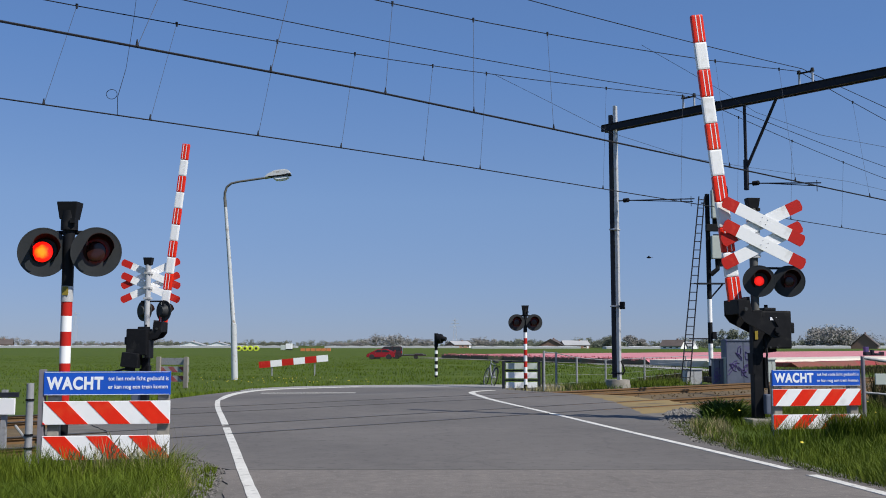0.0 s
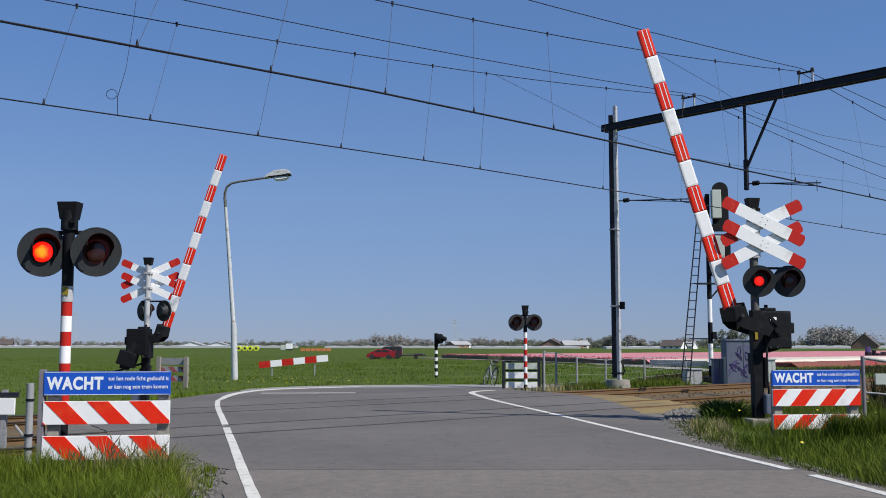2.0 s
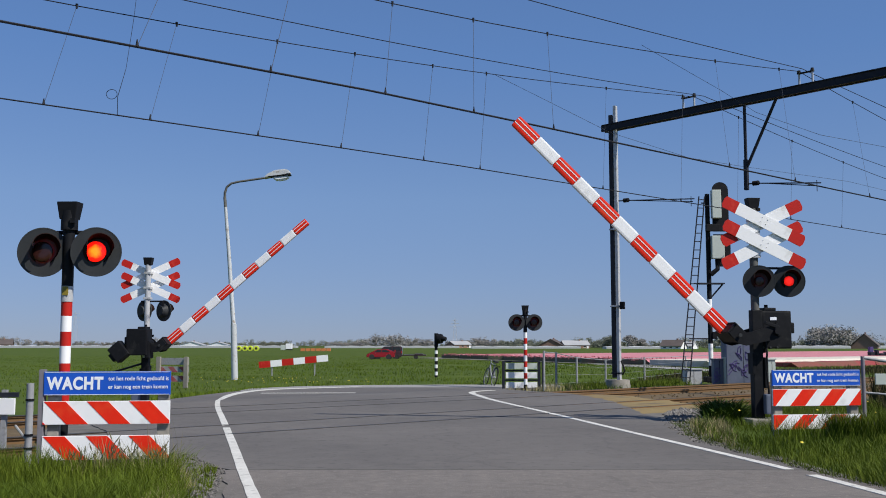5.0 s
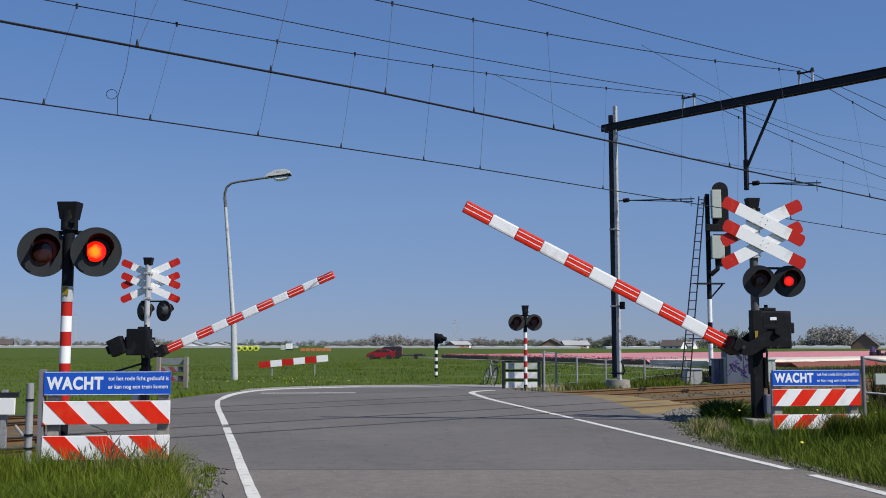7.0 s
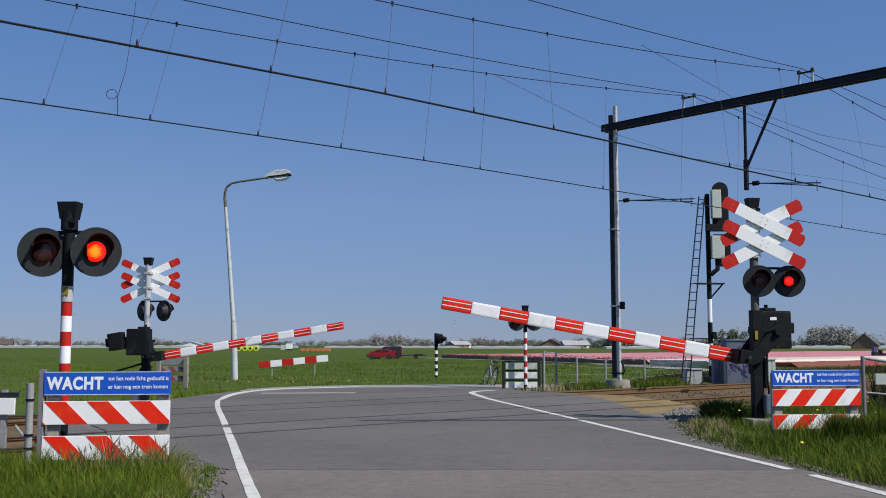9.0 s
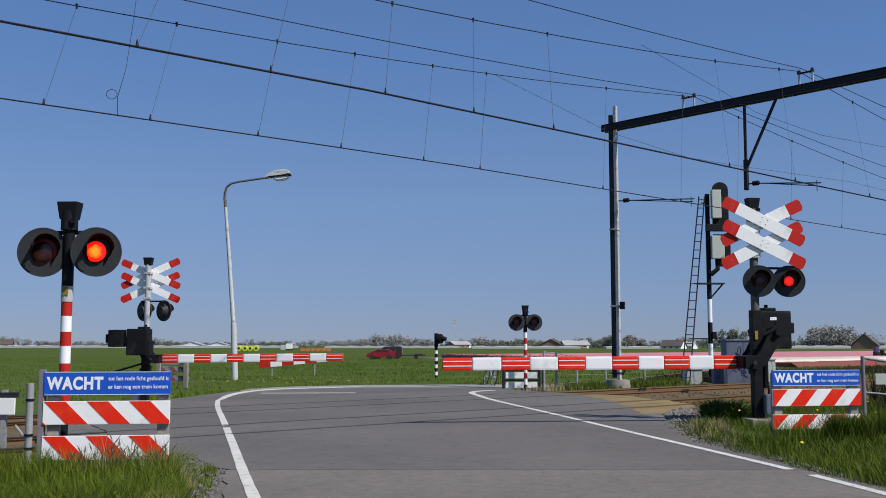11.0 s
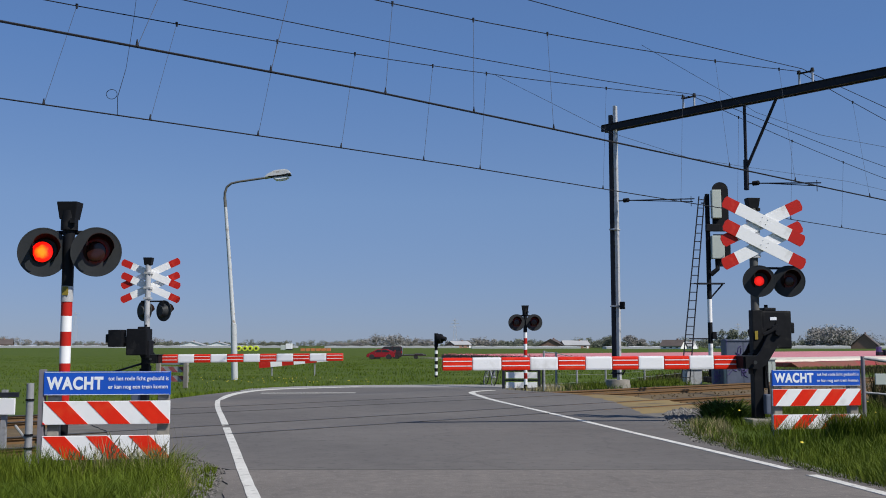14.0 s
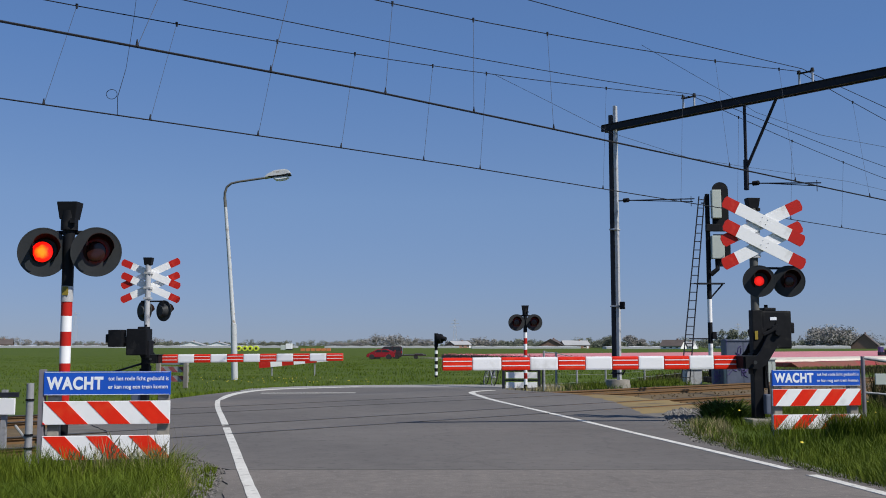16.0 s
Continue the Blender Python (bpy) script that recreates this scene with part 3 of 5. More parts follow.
# ---- crossing lights and barriers ----
def lamp_head(parent, x, y, z, turn, hood_tilt=8, core=True, size=1.0, hood_turn=0):
    """A round dark board with a hooded lens. The lens is a two-sided insert: lit on one side, dark on the other."""
    m = pose(x, y, z, 0, 0, turn) @ Matrix.Diagonal((size, 1, size, 1))
    bm = B()
    rod(bm, (0, 0.02, 0), (0, 0.0, 0), 0.25, 0.25, 40)
    ring = 40
    vs = [[bm.verts.new((r * math.cos(k * 2 * math.pi / ring), yy, r * math.sin(k * 2 * math.pi / ring))) for k in range(ring)] for r, yy in ((0.25, -0.001), (0.24, -0.002), (0.235, -0.001))]
    for a, b in zip(vs, vs[1:]):
        for k in range(ring):
            bm.faces.new((a[k], a[(k + 1) % ring], b[(k + 1) % ring], b[k]))
    rod(bm, (0, 0.02, 0), (0, 0.14, 0), 0.17, 0.11, 20)
    head = part("lamp_head", bm, DISC, parent, "round dark grey signal board", m, True)
    bm = B()
    seg = 26
    rows = []
    for yy, r, cut in ((-0.004, 0.132, -1.0), (-0.09, 0.134, -0.5), (-0.19, 0.136, -0.05)):
        for rr in (r, r - 0.006):
            rows.append([bm.verts.new((rr * math.cos(a), yy + 0.0, rr * math.sin(a))) for a in [cut + (math.pi - 2 * cut) * k / seg for k in range(seg + 1)]])
    for i, j in ((0, 2), (2, 4), (1, 3), (3, 5), (4, 5), (0, 1)):
        for k in range(seg):
            bm.faces.new((rows[i][k], rows[i][k + 1], rows[j][k + 1], rows[j][k]))
    part("hood", bm, HOOD, head, "dark sheet-metal hood", pose(0, 0, 0, hood_tilt, 0, hood_turn), True)
    bm = B()
    g = bmesh.ops.create_uvsphere(bm, u_segments=24, v_segments=10, radius=0.105 if core else 0.078)
    for v in bm.verts:
        v.co.y *= 0.16
        if v.co.y > 0:
            v.co.y = min(v.co.y, 0.012)
    lens = part("lens", bm, LENS_ON if core else LENS_DEEP, head, "round red signal lens", pose(0, -0.025, 0), True)
    lens.data.materials.append(LENS_OFF)
    for p in lens.data.polygons:
        c = p.center
        p.material_index = 1 if c.y > -0.001 else 0
    return head, lens


def bell(parent, z):
    bm = B()
    boxed(bm, (0, 0, z), (0.215, 0.17, 0.18), bevel=0.01, taper=0.76)
    boxed(bm, (0.07, -0.08, z - 0.11), (0.05, 0.04, 0.05))
    part("bell", bm, BLACK, parent, "tapered black bell housing")


def banded_pole(parent, r, bands, bottom):
    """A pole: dark at the foot, bands in turn red and white, dark above."""
    bm = B()
    rod(bm, (0, 0, bottom), (0, 0, bands[0][0]), r, seg=18)
    part("pole_foot", bm, BLACK, parent, smooth=True)
    for a, b, mat in bands:
        bm = B()
        rod(bm, (0, 0, a), (0, 0, b), r + 0.002, seg=18)
        part("band", bm, mat, parent, smooth=True)


def crossing_light(m, top, lamp_z, bands, turn, group="crossing lights", label="", gap=0.275, shift=0.0, hood=0):
    t = thing("crossing_light", m, label, "crossing light", group)
    z1 = bands[-1][1]
    banded_pole(t, 0.053, bands, -0.1)
    bm = B()
    rod(bm, (0, 0, z1), (0, 0, top - 0.1), 0.058, seg=18)
    rod(bm, (0, 0, top - 0.3), (0, 0, top - 0.1), 0.085, seg=18)
    part("pole_top", bm, BLACK, t, smooth=True)
    bell(t, top - 0.1)
    bm = B()
    rod(bm, (-gap, 0.05, lamp_z + 0.21), (gap, 0.05, lamp_z + 0.21), 0.022)
    for x in (-gap, gap):
        rod(bm, (x, 0.05, lamp_z + 0.22), (x, 0.06, lamp_z + 0.1), 0.03)
    part("crossbar", bm, BLACK, t)
    a = lamp_head(t, -gap + shift, -0.07, lamp_z, turn, size=1.01, hood_tilt=-15, hood_turn=hood)
    b = lamp_head(t, gap + shift, -0.07, lamp_z, turn, size=1.01, hood_tilt=-15, hood_turn=hood)
    return t, a, b


near_light = crossing_light(pose(-3.845, 10.4, 0, 0, 0, -3), 2.725, 2.195, [(0.5, 1.065, RED), (1.065, 1.24, WHITE), (1.24, 1.385, RED), (1.385, 1.545, WHITE), (1.545, 1.69, RED)], 11, label="double red flashing light on a red and white banded pole", gap=0.277, shift=0.038, hood=24)
bm = B()
rod(bm, (0, 0, 1.69), (0, 0, 1.85), 0.0605, seg=18)
part("band", bm, STEEL_PALE, near_light[0], "pale metal sleeve", smooth=True)
bm = B()
boxed(bm, (0.005, -0.061, 1.8), (0.06, 0.008, 0.09))
part("plate", bm, OCHRE, near_light[0], "small yellow plate")
far_light = crossing_light(pose(2.5, 31, -0.22, 0, 0, 0), 2.68, 2.15, [(0.28 + 0.175 * i, 0.455 + 0.175 * i, (WHITE, RED)[i % 2]) for i in range(9)], 3, label="unlit double crossing light on a banded pole beyond the tracks", gap=0.265)


def board(parent, cx, cz, length, width, angle, y, yaw, label=""):
    b = part("cross_board", prism(B(), [(-length / 2 + 0.26, -width / 2), (length / 2 - 0.26, -width / 2), (length / 2 - 0.26, width / 2), (-length / 2 + 0.26, width / 2)], -0.008, 0.008), WHITE, parent, label, pose(cx, y, cz, 0, 0, yaw) @ pose(0, 0, 0, 0, angle, 0))
    for sx in (-1, 1):
        o = [(-length / 2 + 0.26, -width / 2), (-length / 2 + 0.26, width / 2), (-length / 2 + 0.03, width / 2), (-length / 2, width / 2 - 0.05), (-length / 2, -width / 2 + 0.05), (-length / 2 + 0.03, -width / 2)]
        part("red_tip", prism(B(), [(x * -sx, z) for x, z in o], -0.009, 0.008), RED, b)
    for dx in (-0.05, 0.05):
        for dz in (-0.03, 0.05):
            part("bolt", rod(B(), (dx, -0.008, dz), (dx, -0.014, dz), 0.008, seg=6), STEEL_PALE, b)
    return b


def barrier(m, label, arm_len, drop, pivot, pole_mat, turn, cross_x, lamps, weight_x, near, cross, lamp_z, lamp_size, hood, yoke, arm_h, house, stand_h, grow):
    """A barrier machine: front towards -y, its arm reaching to -x when it is down."""
    t = thing("level_crossing_barrier", m, label, "crossing barrier", "barriers of the crossing")
    bm = B()
    rod(bm, (0, 0, 0.55), (0, 0, 3.5), 0.068, seg=18)
    part("pole", bm, pole_mat, t, smooth=True)
    bm = B()
    boxed(bm, (0, 0, stand_h / 2), (0.165, 0.165, stand_h), bevel=0.015)
    boxed(bm, (-0.08, 0, 0.95), (0.05, 0.2, 0.34), bevel=0.01)
    boxed(bm, (0.12, -0.05, 0.8), (0.06, 0.12, 0.5), bevel=0.015)
    part("stand", bm, BLACK, t, "black steel stand")
    bm = B()
    boxed(bm, (0.19, -0.08, 0.3), (0.26, 0.24, 0.32), bevel=0.03)
    part("junction_box", bm, CABINET, t, "grey-blue junction box")
    bm = B()
    boxed(bm, (0.08, -0.05, 0.0), (0.62, 0.55, 0.14), bevel=0.03)
    part("footing", bm, CONCRETE, t, "concrete footing")
    bell(t, 3.58)
    # the double cross
    cz, dz, cw, fall, rise, cyaw = cross
    for z in (0, dz):
        board(t, cross_x, cz + z, 1.5, cw, fall + (0.8 if z else 0), -0.1, cyaw)
    for z in (0, dz + 0.01):
        board(t, cross_x + 0.02, cz + 0.01 + z, 1.5, cw, rise, -0.135, cyaw)
    bm = B()
    for z in (2.7, 2.95, 3.3):
        boxed(bm, (0.0, -0.01, z), (0.17, 0.17, 0.05), bevel=0.008)
    boxed(bm, (0.05, -0.085, 3.08), (0.06, 0.02, 0.7))
    part("clamp", bm, STEEL_PALE, t)
    bm = B()
    rod(bm, (min(lamps) - 0.05, 0, lamp_z + 0.22), (max(lamps) + 0.05, 0, lamp_z + 0.22), 0.02)
    for x in lamps:
        rod(bm, (x, 0, lamp_z + 0.22), (x, 0, lamp_z + 0.06), 0.03)
    part("crossbar", bm, BLACK, t)
    la = lamp_head(t, lamps[0], -0.11, lamp_z, turn, core=False, hood_turn=hood, hood_tilt=-14, size=lamp_size)
    lb = lamp_head(t, lamps[1], -0.11, lamp_z, turn, core=False, hood_turn=hood, hood_tilt=-14, size=lamp_size)
    # the drive
    px, pz = pivot[0] + house[0], pivot[1] + house[1]
    drive = part("drive_housing", boxed(B(), (px - 0.02, 0.12, pz - 0.03), (0.5, 0.36, 0.62), bevel=0.03), BLACK, t, "black drive housing")
    part("housing_lid", boxed(B(), (px - 0.12, 0.1, pz + 0.3), (0.2, 0.3, 0.06), bevel=0.02), BLACK, drive)
    part("cable_gland", rod(B(), (px - 0.15, 0.05, pz + 0.32), (px - 0.15, 0.05, pz + 0.38), 0.03), BLACK, drive)
    part("side_plate", boxed(B(), (px - 0.26, 0.1, pz - 0.2), (0.1, 0.32, 0.42), bevel=0.03), BLACK, drive)
    part("crank_cover", rod(B(), (px + 0.04, -0.08, pz + 0.05), (px + 0.04, -0.05, pz + 0.05), 0.09, seg=16), BLACK, drive)
    part("grip", boxed(B(), (px + 0.26, 0.1, pz + 0.0), (0.1, 0.2, 0.18), bevel=0.03), BLACK, drive)
    part("type_plate", boxed(B(), (px - 0.08, -0.065, pz + 0.15), (0.11, 0.008, 0.05)), LETTER, drive, "small white plate")
    part("inspection_mark", boxed(B(), (-0.03, -0.092, pz - 0.12), (0.05, 0.012, 0.14)), OCHRE, t, "yellow mark on the stand")
    # the arm, drawn in its lowered pose round the pivot
    px, pz = pivot
    y0, y1, ya = yoke
    arm = part("arm", boxed(B(), (near + 0.09, (y0 + y1) / 2, -drop), (0.24, y1 - y0, 0.2), bevel=0.015), BLACK, t, "swinging barrier arm", pose(px, -0.17, pz, 0, 0, 0))
    bm = B()
    boxed(bm, (near + 0.1, (y0 + y1) / 2, -drop + 0.1), (0.3, y1 - y0 + 0.05, 0.012), bevel=0.003)
    for y in (y0 - 0.06, y1 + 0.06):
        rod(bm, (near + 0.14, y, -drop), (near + 0.14, y - 0.02, -drop), 0.03, seg=8)
    part("arm_clamp", bm, DISC, arm, "dark grey clamp plate with bolts")
    bm = B()
    out = [(0.1, 0.07), (0.02, 0.12), (-0.08, 0.09), (-0.2, -0.12), (near + 0.25, -drop + 0.18), (near + 0.18, -drop + 0.1), (near, -drop + 0.1), (near, -drop - 0.09), (near + 0.22, -drop - 0.11), (near + 0.34, -drop - 0.04), (-0.02, -0.24), (0.1, -0.08)]
    prism(bm, out, y0 - 0.03, y0)
    prism(bm, out, y1, y1 + 0.03)
    rod(bm, (0, y0 - 0.06, 0), (0, y1 + 0.06, 0), 0.07, seg=14)
    rod(bm, (-0.02, y0, -0.02), (-0.02, y0 - 0.09, -0.02), 0.05, seg=8)
    boxed(bm, (-0.14, y0 - 0.04, 0.0), (0.26, 0.03, 0.05), rot=(0, -25, 0), bevel=0.008)
    part("lever", bm, BLACK, arm, "black cranked lever")
    bm = B()
    boxed(bm, (weight_x - 0.2, 0.42, 0.0), (0.3, 0.06, 0.12), rot=(0, -8, 0), bevel=0.01)
    boxed(bm, (weight_x, 0.42, 0.06), (0.34, 0.26, 0.4), bevel=0.02)
    boxed(bm, (weight_x + 0.2, 0.42, 0.06), (0.1, 0.16, 0.2), bevel=0.02)
    part("counterweight", bm, BLACK, arm, "black counterweight")
    for i in range(3):
        part("handle_bolt", rod(B(), (px - 0.14 + i * 0.12, -0.06, pz - 0.26), (px - 0.14 + i * 0.12, -0.09, pz - 0.26), 0.018, seg=6), DISC, drive)
    part("conduit", path_tube(B(), [(0.12, -0.06, pz - 0.1), (0.14, -0.1, pz - 0.35), (0.11, -0.1, pz - 0.6), (0.14, -0.1, 0.62), (0.16, -0.09, 0.45)], 0.018, 6), BLACK, t, "black cable conduit")
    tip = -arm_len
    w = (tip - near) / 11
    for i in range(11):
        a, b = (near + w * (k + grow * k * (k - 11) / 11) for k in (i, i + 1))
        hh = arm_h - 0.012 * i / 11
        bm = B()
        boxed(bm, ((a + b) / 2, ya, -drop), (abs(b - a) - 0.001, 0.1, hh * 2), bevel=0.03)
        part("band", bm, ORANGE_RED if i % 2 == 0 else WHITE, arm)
        for dz in (-0.03, 0.045):
            if i % 2 == 0:
                part("reflector_strip", boxed(B(), ((a + b) / 2, ya - 0.051, -drop + dz), (abs(b - a) - 0.02, 0.004, 0.014)), LETTER, arm)
                part("reflector_strip", boxed(B(), ((a + b) / 2, ya + 0.051, -drop + dz), (abs(b - a) - 0.02, 0.004, 0.014)), LETTER, arm)
    return t, arm, la, lb


def dark(*heads):
    """These lamps stay out: the dark side of the lens to the front."""
    for head, lens in heads:
        lens.matrix_basis = lens.matrix_basis @ pose(0, 0, 0, 0, 0, 180)


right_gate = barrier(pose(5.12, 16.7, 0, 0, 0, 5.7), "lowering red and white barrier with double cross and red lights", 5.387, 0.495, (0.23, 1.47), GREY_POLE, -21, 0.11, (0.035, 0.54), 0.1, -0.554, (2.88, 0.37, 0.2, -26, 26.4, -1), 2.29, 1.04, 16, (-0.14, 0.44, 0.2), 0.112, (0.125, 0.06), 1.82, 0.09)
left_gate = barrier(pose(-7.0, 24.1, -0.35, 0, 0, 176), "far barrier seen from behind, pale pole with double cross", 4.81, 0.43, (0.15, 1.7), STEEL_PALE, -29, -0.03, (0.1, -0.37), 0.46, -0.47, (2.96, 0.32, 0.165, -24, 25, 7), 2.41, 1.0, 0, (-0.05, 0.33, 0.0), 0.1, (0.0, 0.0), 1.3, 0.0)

part("strut", rod(B(), (0.07, 0, 1.17), (0.85, 0.05, 0.94), 0.024, seg=8), STEEL_DARK, left_gate[0])
dark(far_light[1], far_light[2], left_gate[2], left_gate[3])


# ---- warning fences ----
def lettering(parent, body, x, z, size, y, name="lettering", stretch=1.0, thick=0.0, spacing=1.0):
    cu = bpy.data.curves.new(name, "FONT")
    cu.body, cu.size, cu.extrude, cu.offset, cu.space_character = body, size, 0.001, thick, spacing
    tmp = new(name, cu)
    dg = bpy.context.evaluated_depsgraph_get()
    me = bpy.data.meshes.new_from_object(tmp.evaluated_get(dg))
    bpy.data.objects.remove(tmp)
    me.materials.clear()
    me.materials.append(LETTER)
    ob = new(name, me)
    ob.parent = parent
    ob.matrix_basis = pose(x, y, z, 90, 0, 0) @ Matrix.Diagonal((stretch, 1, 1, 1))
    return ob


def clip_band(a, b, z0, z1, w, slant, x0, x1):
    """The slanted stripe from a, cut to the plank."""
    pts = [(a, z0), (a + w, z0), (a + w + slant, z1), (a + slant, z1)]
    for side, lim in ((1, x1), (-1, x0)):
        outp = []
        for i in range(len(pts)):
            p, q = pts[i], pts[(i + 1) % len(pts)]
            ip, iq = side * p[0] <= side * lim, side * q[0] <= side * lim
            if ip:
                outp.append(p)
            if ip != iq:
                k = (lim - p[0]) / (q[0] - p[0])
                outp.append((lim, p[1] + k * (q[1] - p[1])))
        pts = outp
        if len(pts) < 3:
            return None
    return pts


def warning_fence(m, slant, zs, label, phase, front=True, edge=False):
    t = thing("warning_fence", m, label, "warning fence", "striped warning fences")
    high = zs[0][1] + (0.02 if front else 0.04)
    if edge:
        part("post", boxed(B(), (-0.022, 0.04, high / 2), (0.055, 0.09, high), bevel=0.006), BOARD_EDGE, t, "purple-grey edge post")
    for x in (0.09, 1.13):
        top = high - 0.06 if front else high
        part("post", boxed(B(), (x, 0.075 if front else -0.08, top / 2 - 0.02), (0.11 if front else 0.15, 0.1, top + 0.04), bevel=0.012), CONCRETE, t, "concrete post")
    z0, z1 = zs[0]
    panel = part("sign_panel", boxed(B(), (0.6, 0.0, (z0 + z1) / 2), (1.2, 0.028, z1 - z0), bevel=0.008), BLUE if front else GALV, t, "blue enamel sign with white words" if front else "weathered grey-green panel")
    if front:
        mid = (z0 + z1) / 2
        lettering(panel, "WACHT", 0.035, mid - 0.053, 0.162, -0.0155, stretch=0.8, thick=0.0072, spacing=1.13)
        lettering(panel, "tot het rode licht gedoofd is", 0.605, mid + 0.028, 0.056, -0.0155, stretch=0.9, thick=0.0006)
        lettering(panel, "er kan nog een trein komen", 0.605, mid - 0.052, 0.056, -0.0155, stretch=0.9, thick=0.0006)
        for zz in (z0 + 0.006, z1 - 0.006):
            part("border", boxed(B(), (0.6, -0.0148, zz), (1.18, 0.003, 0.005)), LETTER, panel)
    for z0, z1 in zs[1:]:
        pl = part("plank", boxed(B(), (0.6, 0.0, (z0 + z1) / 2), (1.2, 0.03, z1 - z0), bevel=0.006), WHITE if front else GALV, t, "white plank with slanted red stripes" if front else "faded plank with dull red stripes")
        for k in range(-2, 6):
            o = clip_band(phase + k * 0.4, 0, z0 + 0.003, z1 - 0.003, 0.2, slant, 0.003, 1.197)
            if o:
                part("stripe", prism(B(), o, -0.0185, -0.013), ORANGE_RED if front else FADED, pl)
    return t


warning_fence(pose(-3.88, 9.97, 0, 0, 0, 8), -0.215, [(0.762, 0.992), (0.48, 0.705), (0.14, 0.371)], "blue warning sign above two red and white planks in tall grass", 0.225, edge=True)
warning_fence(pose(4.3, 13.4, 0, 0, 0, 9) @ Matrix.Diagonal((1.035, 1, 1, 1)), 0.175, [(0.715, 0.925), (0.455, 0.675), (0.155, 0.345)], "blue warning sign above two striped planks beside the barrier", -0.17)
warning_fence(pose(-10.05, 36.0, -0.2, 0, 0, -12), -0.2, [(0.76, 1.0), (0.5, 0.7), (0.17, 0.38)], "weathered warning fence with faded stripes in the meadow", 0.2, front=False)
bw = thing("plank_fence", pose(1.87, 31.35, -0.22), "low board fence with white panels behind the far crossing light", "board fence")
for x in (-0.02, 1.07, 1.2):
    part("post", boxed(B(), (x, 0, 0.45), (0.085, 0.085, 1.06), bevel=0.01), STEEL_DARK, bw)
for z, mat in ((0.83, CABINET_PALE), (0.55, WHITE), (0.25, WHITE)):
    part("panel", boxed(B(), (0.53, -0.05, z), (0.96, 0.03, 0.185), bevel=0.006), mat, bw)
for z in (0.97, 0.69, 0.4):
    part("cross_rail", boxed(B(), (0.53, 0.01, z), (1.05, 0.05, 0.05), bevel=0.006), STEEL_DARK, bw)


# ---- street furniture beyond the tracks ----
lamp = thing("street_lamp", pose(-9.1, 44.8, -0.25), "tall grey street lamp with a curved arm in the meadow", "street lamp")
part("pole_foot", path_tube(B(), [(0, 0, -0.1), (-0.1, 0, 2.4)], [0.145, 0.13], 12), LAMP_POST, lamp, smooth=True)
part("pole", path_tube(B(), [(-0.1, 0, 2.4), (-0.12, 0, 2.5), (-0.36, 0, 5.4), (-0.56, 0, 7.6)], [0.115, 0.1, 0.085, 0.07], 12), LAMP_POST, lamp, smooth=True)
part("arm", path_tube(B(), [(-0.56, 0, 7.6), (-0.6, 0, 8.0), (-0.6, 0, 8.25), (-0.52, 0, 8.5), (-0.33, 0, 8.66), (0.0, 0, 8.74), (1.3, 0, 8.93)], [0.07, 0.066, 0.062, 0.056, 0.05, 0.048, 0.046], 12), GREY_POLE, lamp, "dark weathered curved arm", smooth=True)
bm = prism(B(), [(1.12, 8.86), (1.26, 9.06), (1.62, 9.24), (2.12, 9.3), (2.3, 9.2), (2.32, 9.06), (1.6, 8.97)], -0.2, 0.2)
bmesh.ops.bevel(bm, geom=bm.edges[:], offset=0.05, segments=2, affect="EDGES")
part("lamp_housing", bm, LAMP_POST, lamp, smooth=True)
part("rim", boxed(B(), (1.84, 0, 8.995), (0.98, 0.42, 0.045), rot=(0, -6, 0), bevel=0.01), BLACK, lamp, "dark rim under the housing")
bm = prism(B(), [(1.5, 8.97), (2.28, 9.03), (2.2, 8.84), (1.75, 8.76), (1.6, 8.8)], -0.16, 0.16)
bmesh.ops.bevel(bm, geom=bm.edges[:], offset=0.06, segments=2, affect="EDGES")
part("lamp_cover", bm, LETTER, lamp, "milky lamp cover", smooth=True)

rail_board = thing("striped_guard_rail", pose(-9.05, 50.2, -0.25, 0, 0, 0), "red and white guard board on thin posts in the grass", "guard rail")
for i in range(6):
    x = 0.02 + i * 0.565
    part("panel", boxed(B(), (x + 0.28, 0, 0.55 + 0.058 * i), (0.56, 0.04, 0.32), rot=(0, -5.2, 0), bevel=0.006), RED if i % 2 == 0 else WHITE, rail_board)
for x, z in ((0.65, 0.5), (2.75, 0.72)):
    part("post", rod(B(), (x, 0.05, -0.1), (x, 0.05, z), 0.035), GALV, rail_board)

bl = thing("small_crossing_light", pose(-0.32, 47.9, -0.3), "small black crossing light on a black and white post", "crossing light")
for i in range(9):
    part("band", rod(B(), (0, 0, i * 0.165 - 0.02), (0, 0, (i + 1) * 0.165 - 0.02), 0.07, seg=12), [BLACK, WHITE, BLACK, WHITE, BLACK, WHITE, BLACK, WHITE, BLACK][i], bl)
part("post_top", rod(B(), (0, 0, 1.46), (0, 0, 2.1), 0.09, seg=12), BLACK, bl)
part("lamp_head", rod(B(), (0.12, -0.05, 1.84), (0.26, -0.12, 1.84), 0.24, 0.22, 20), BLACK, bl)
part("hood", rod(B(), (0.26, -0.12, 1.86), (0.46, -0.2, 1.82), 0.13, 0.1, 12), BLACK, bl)

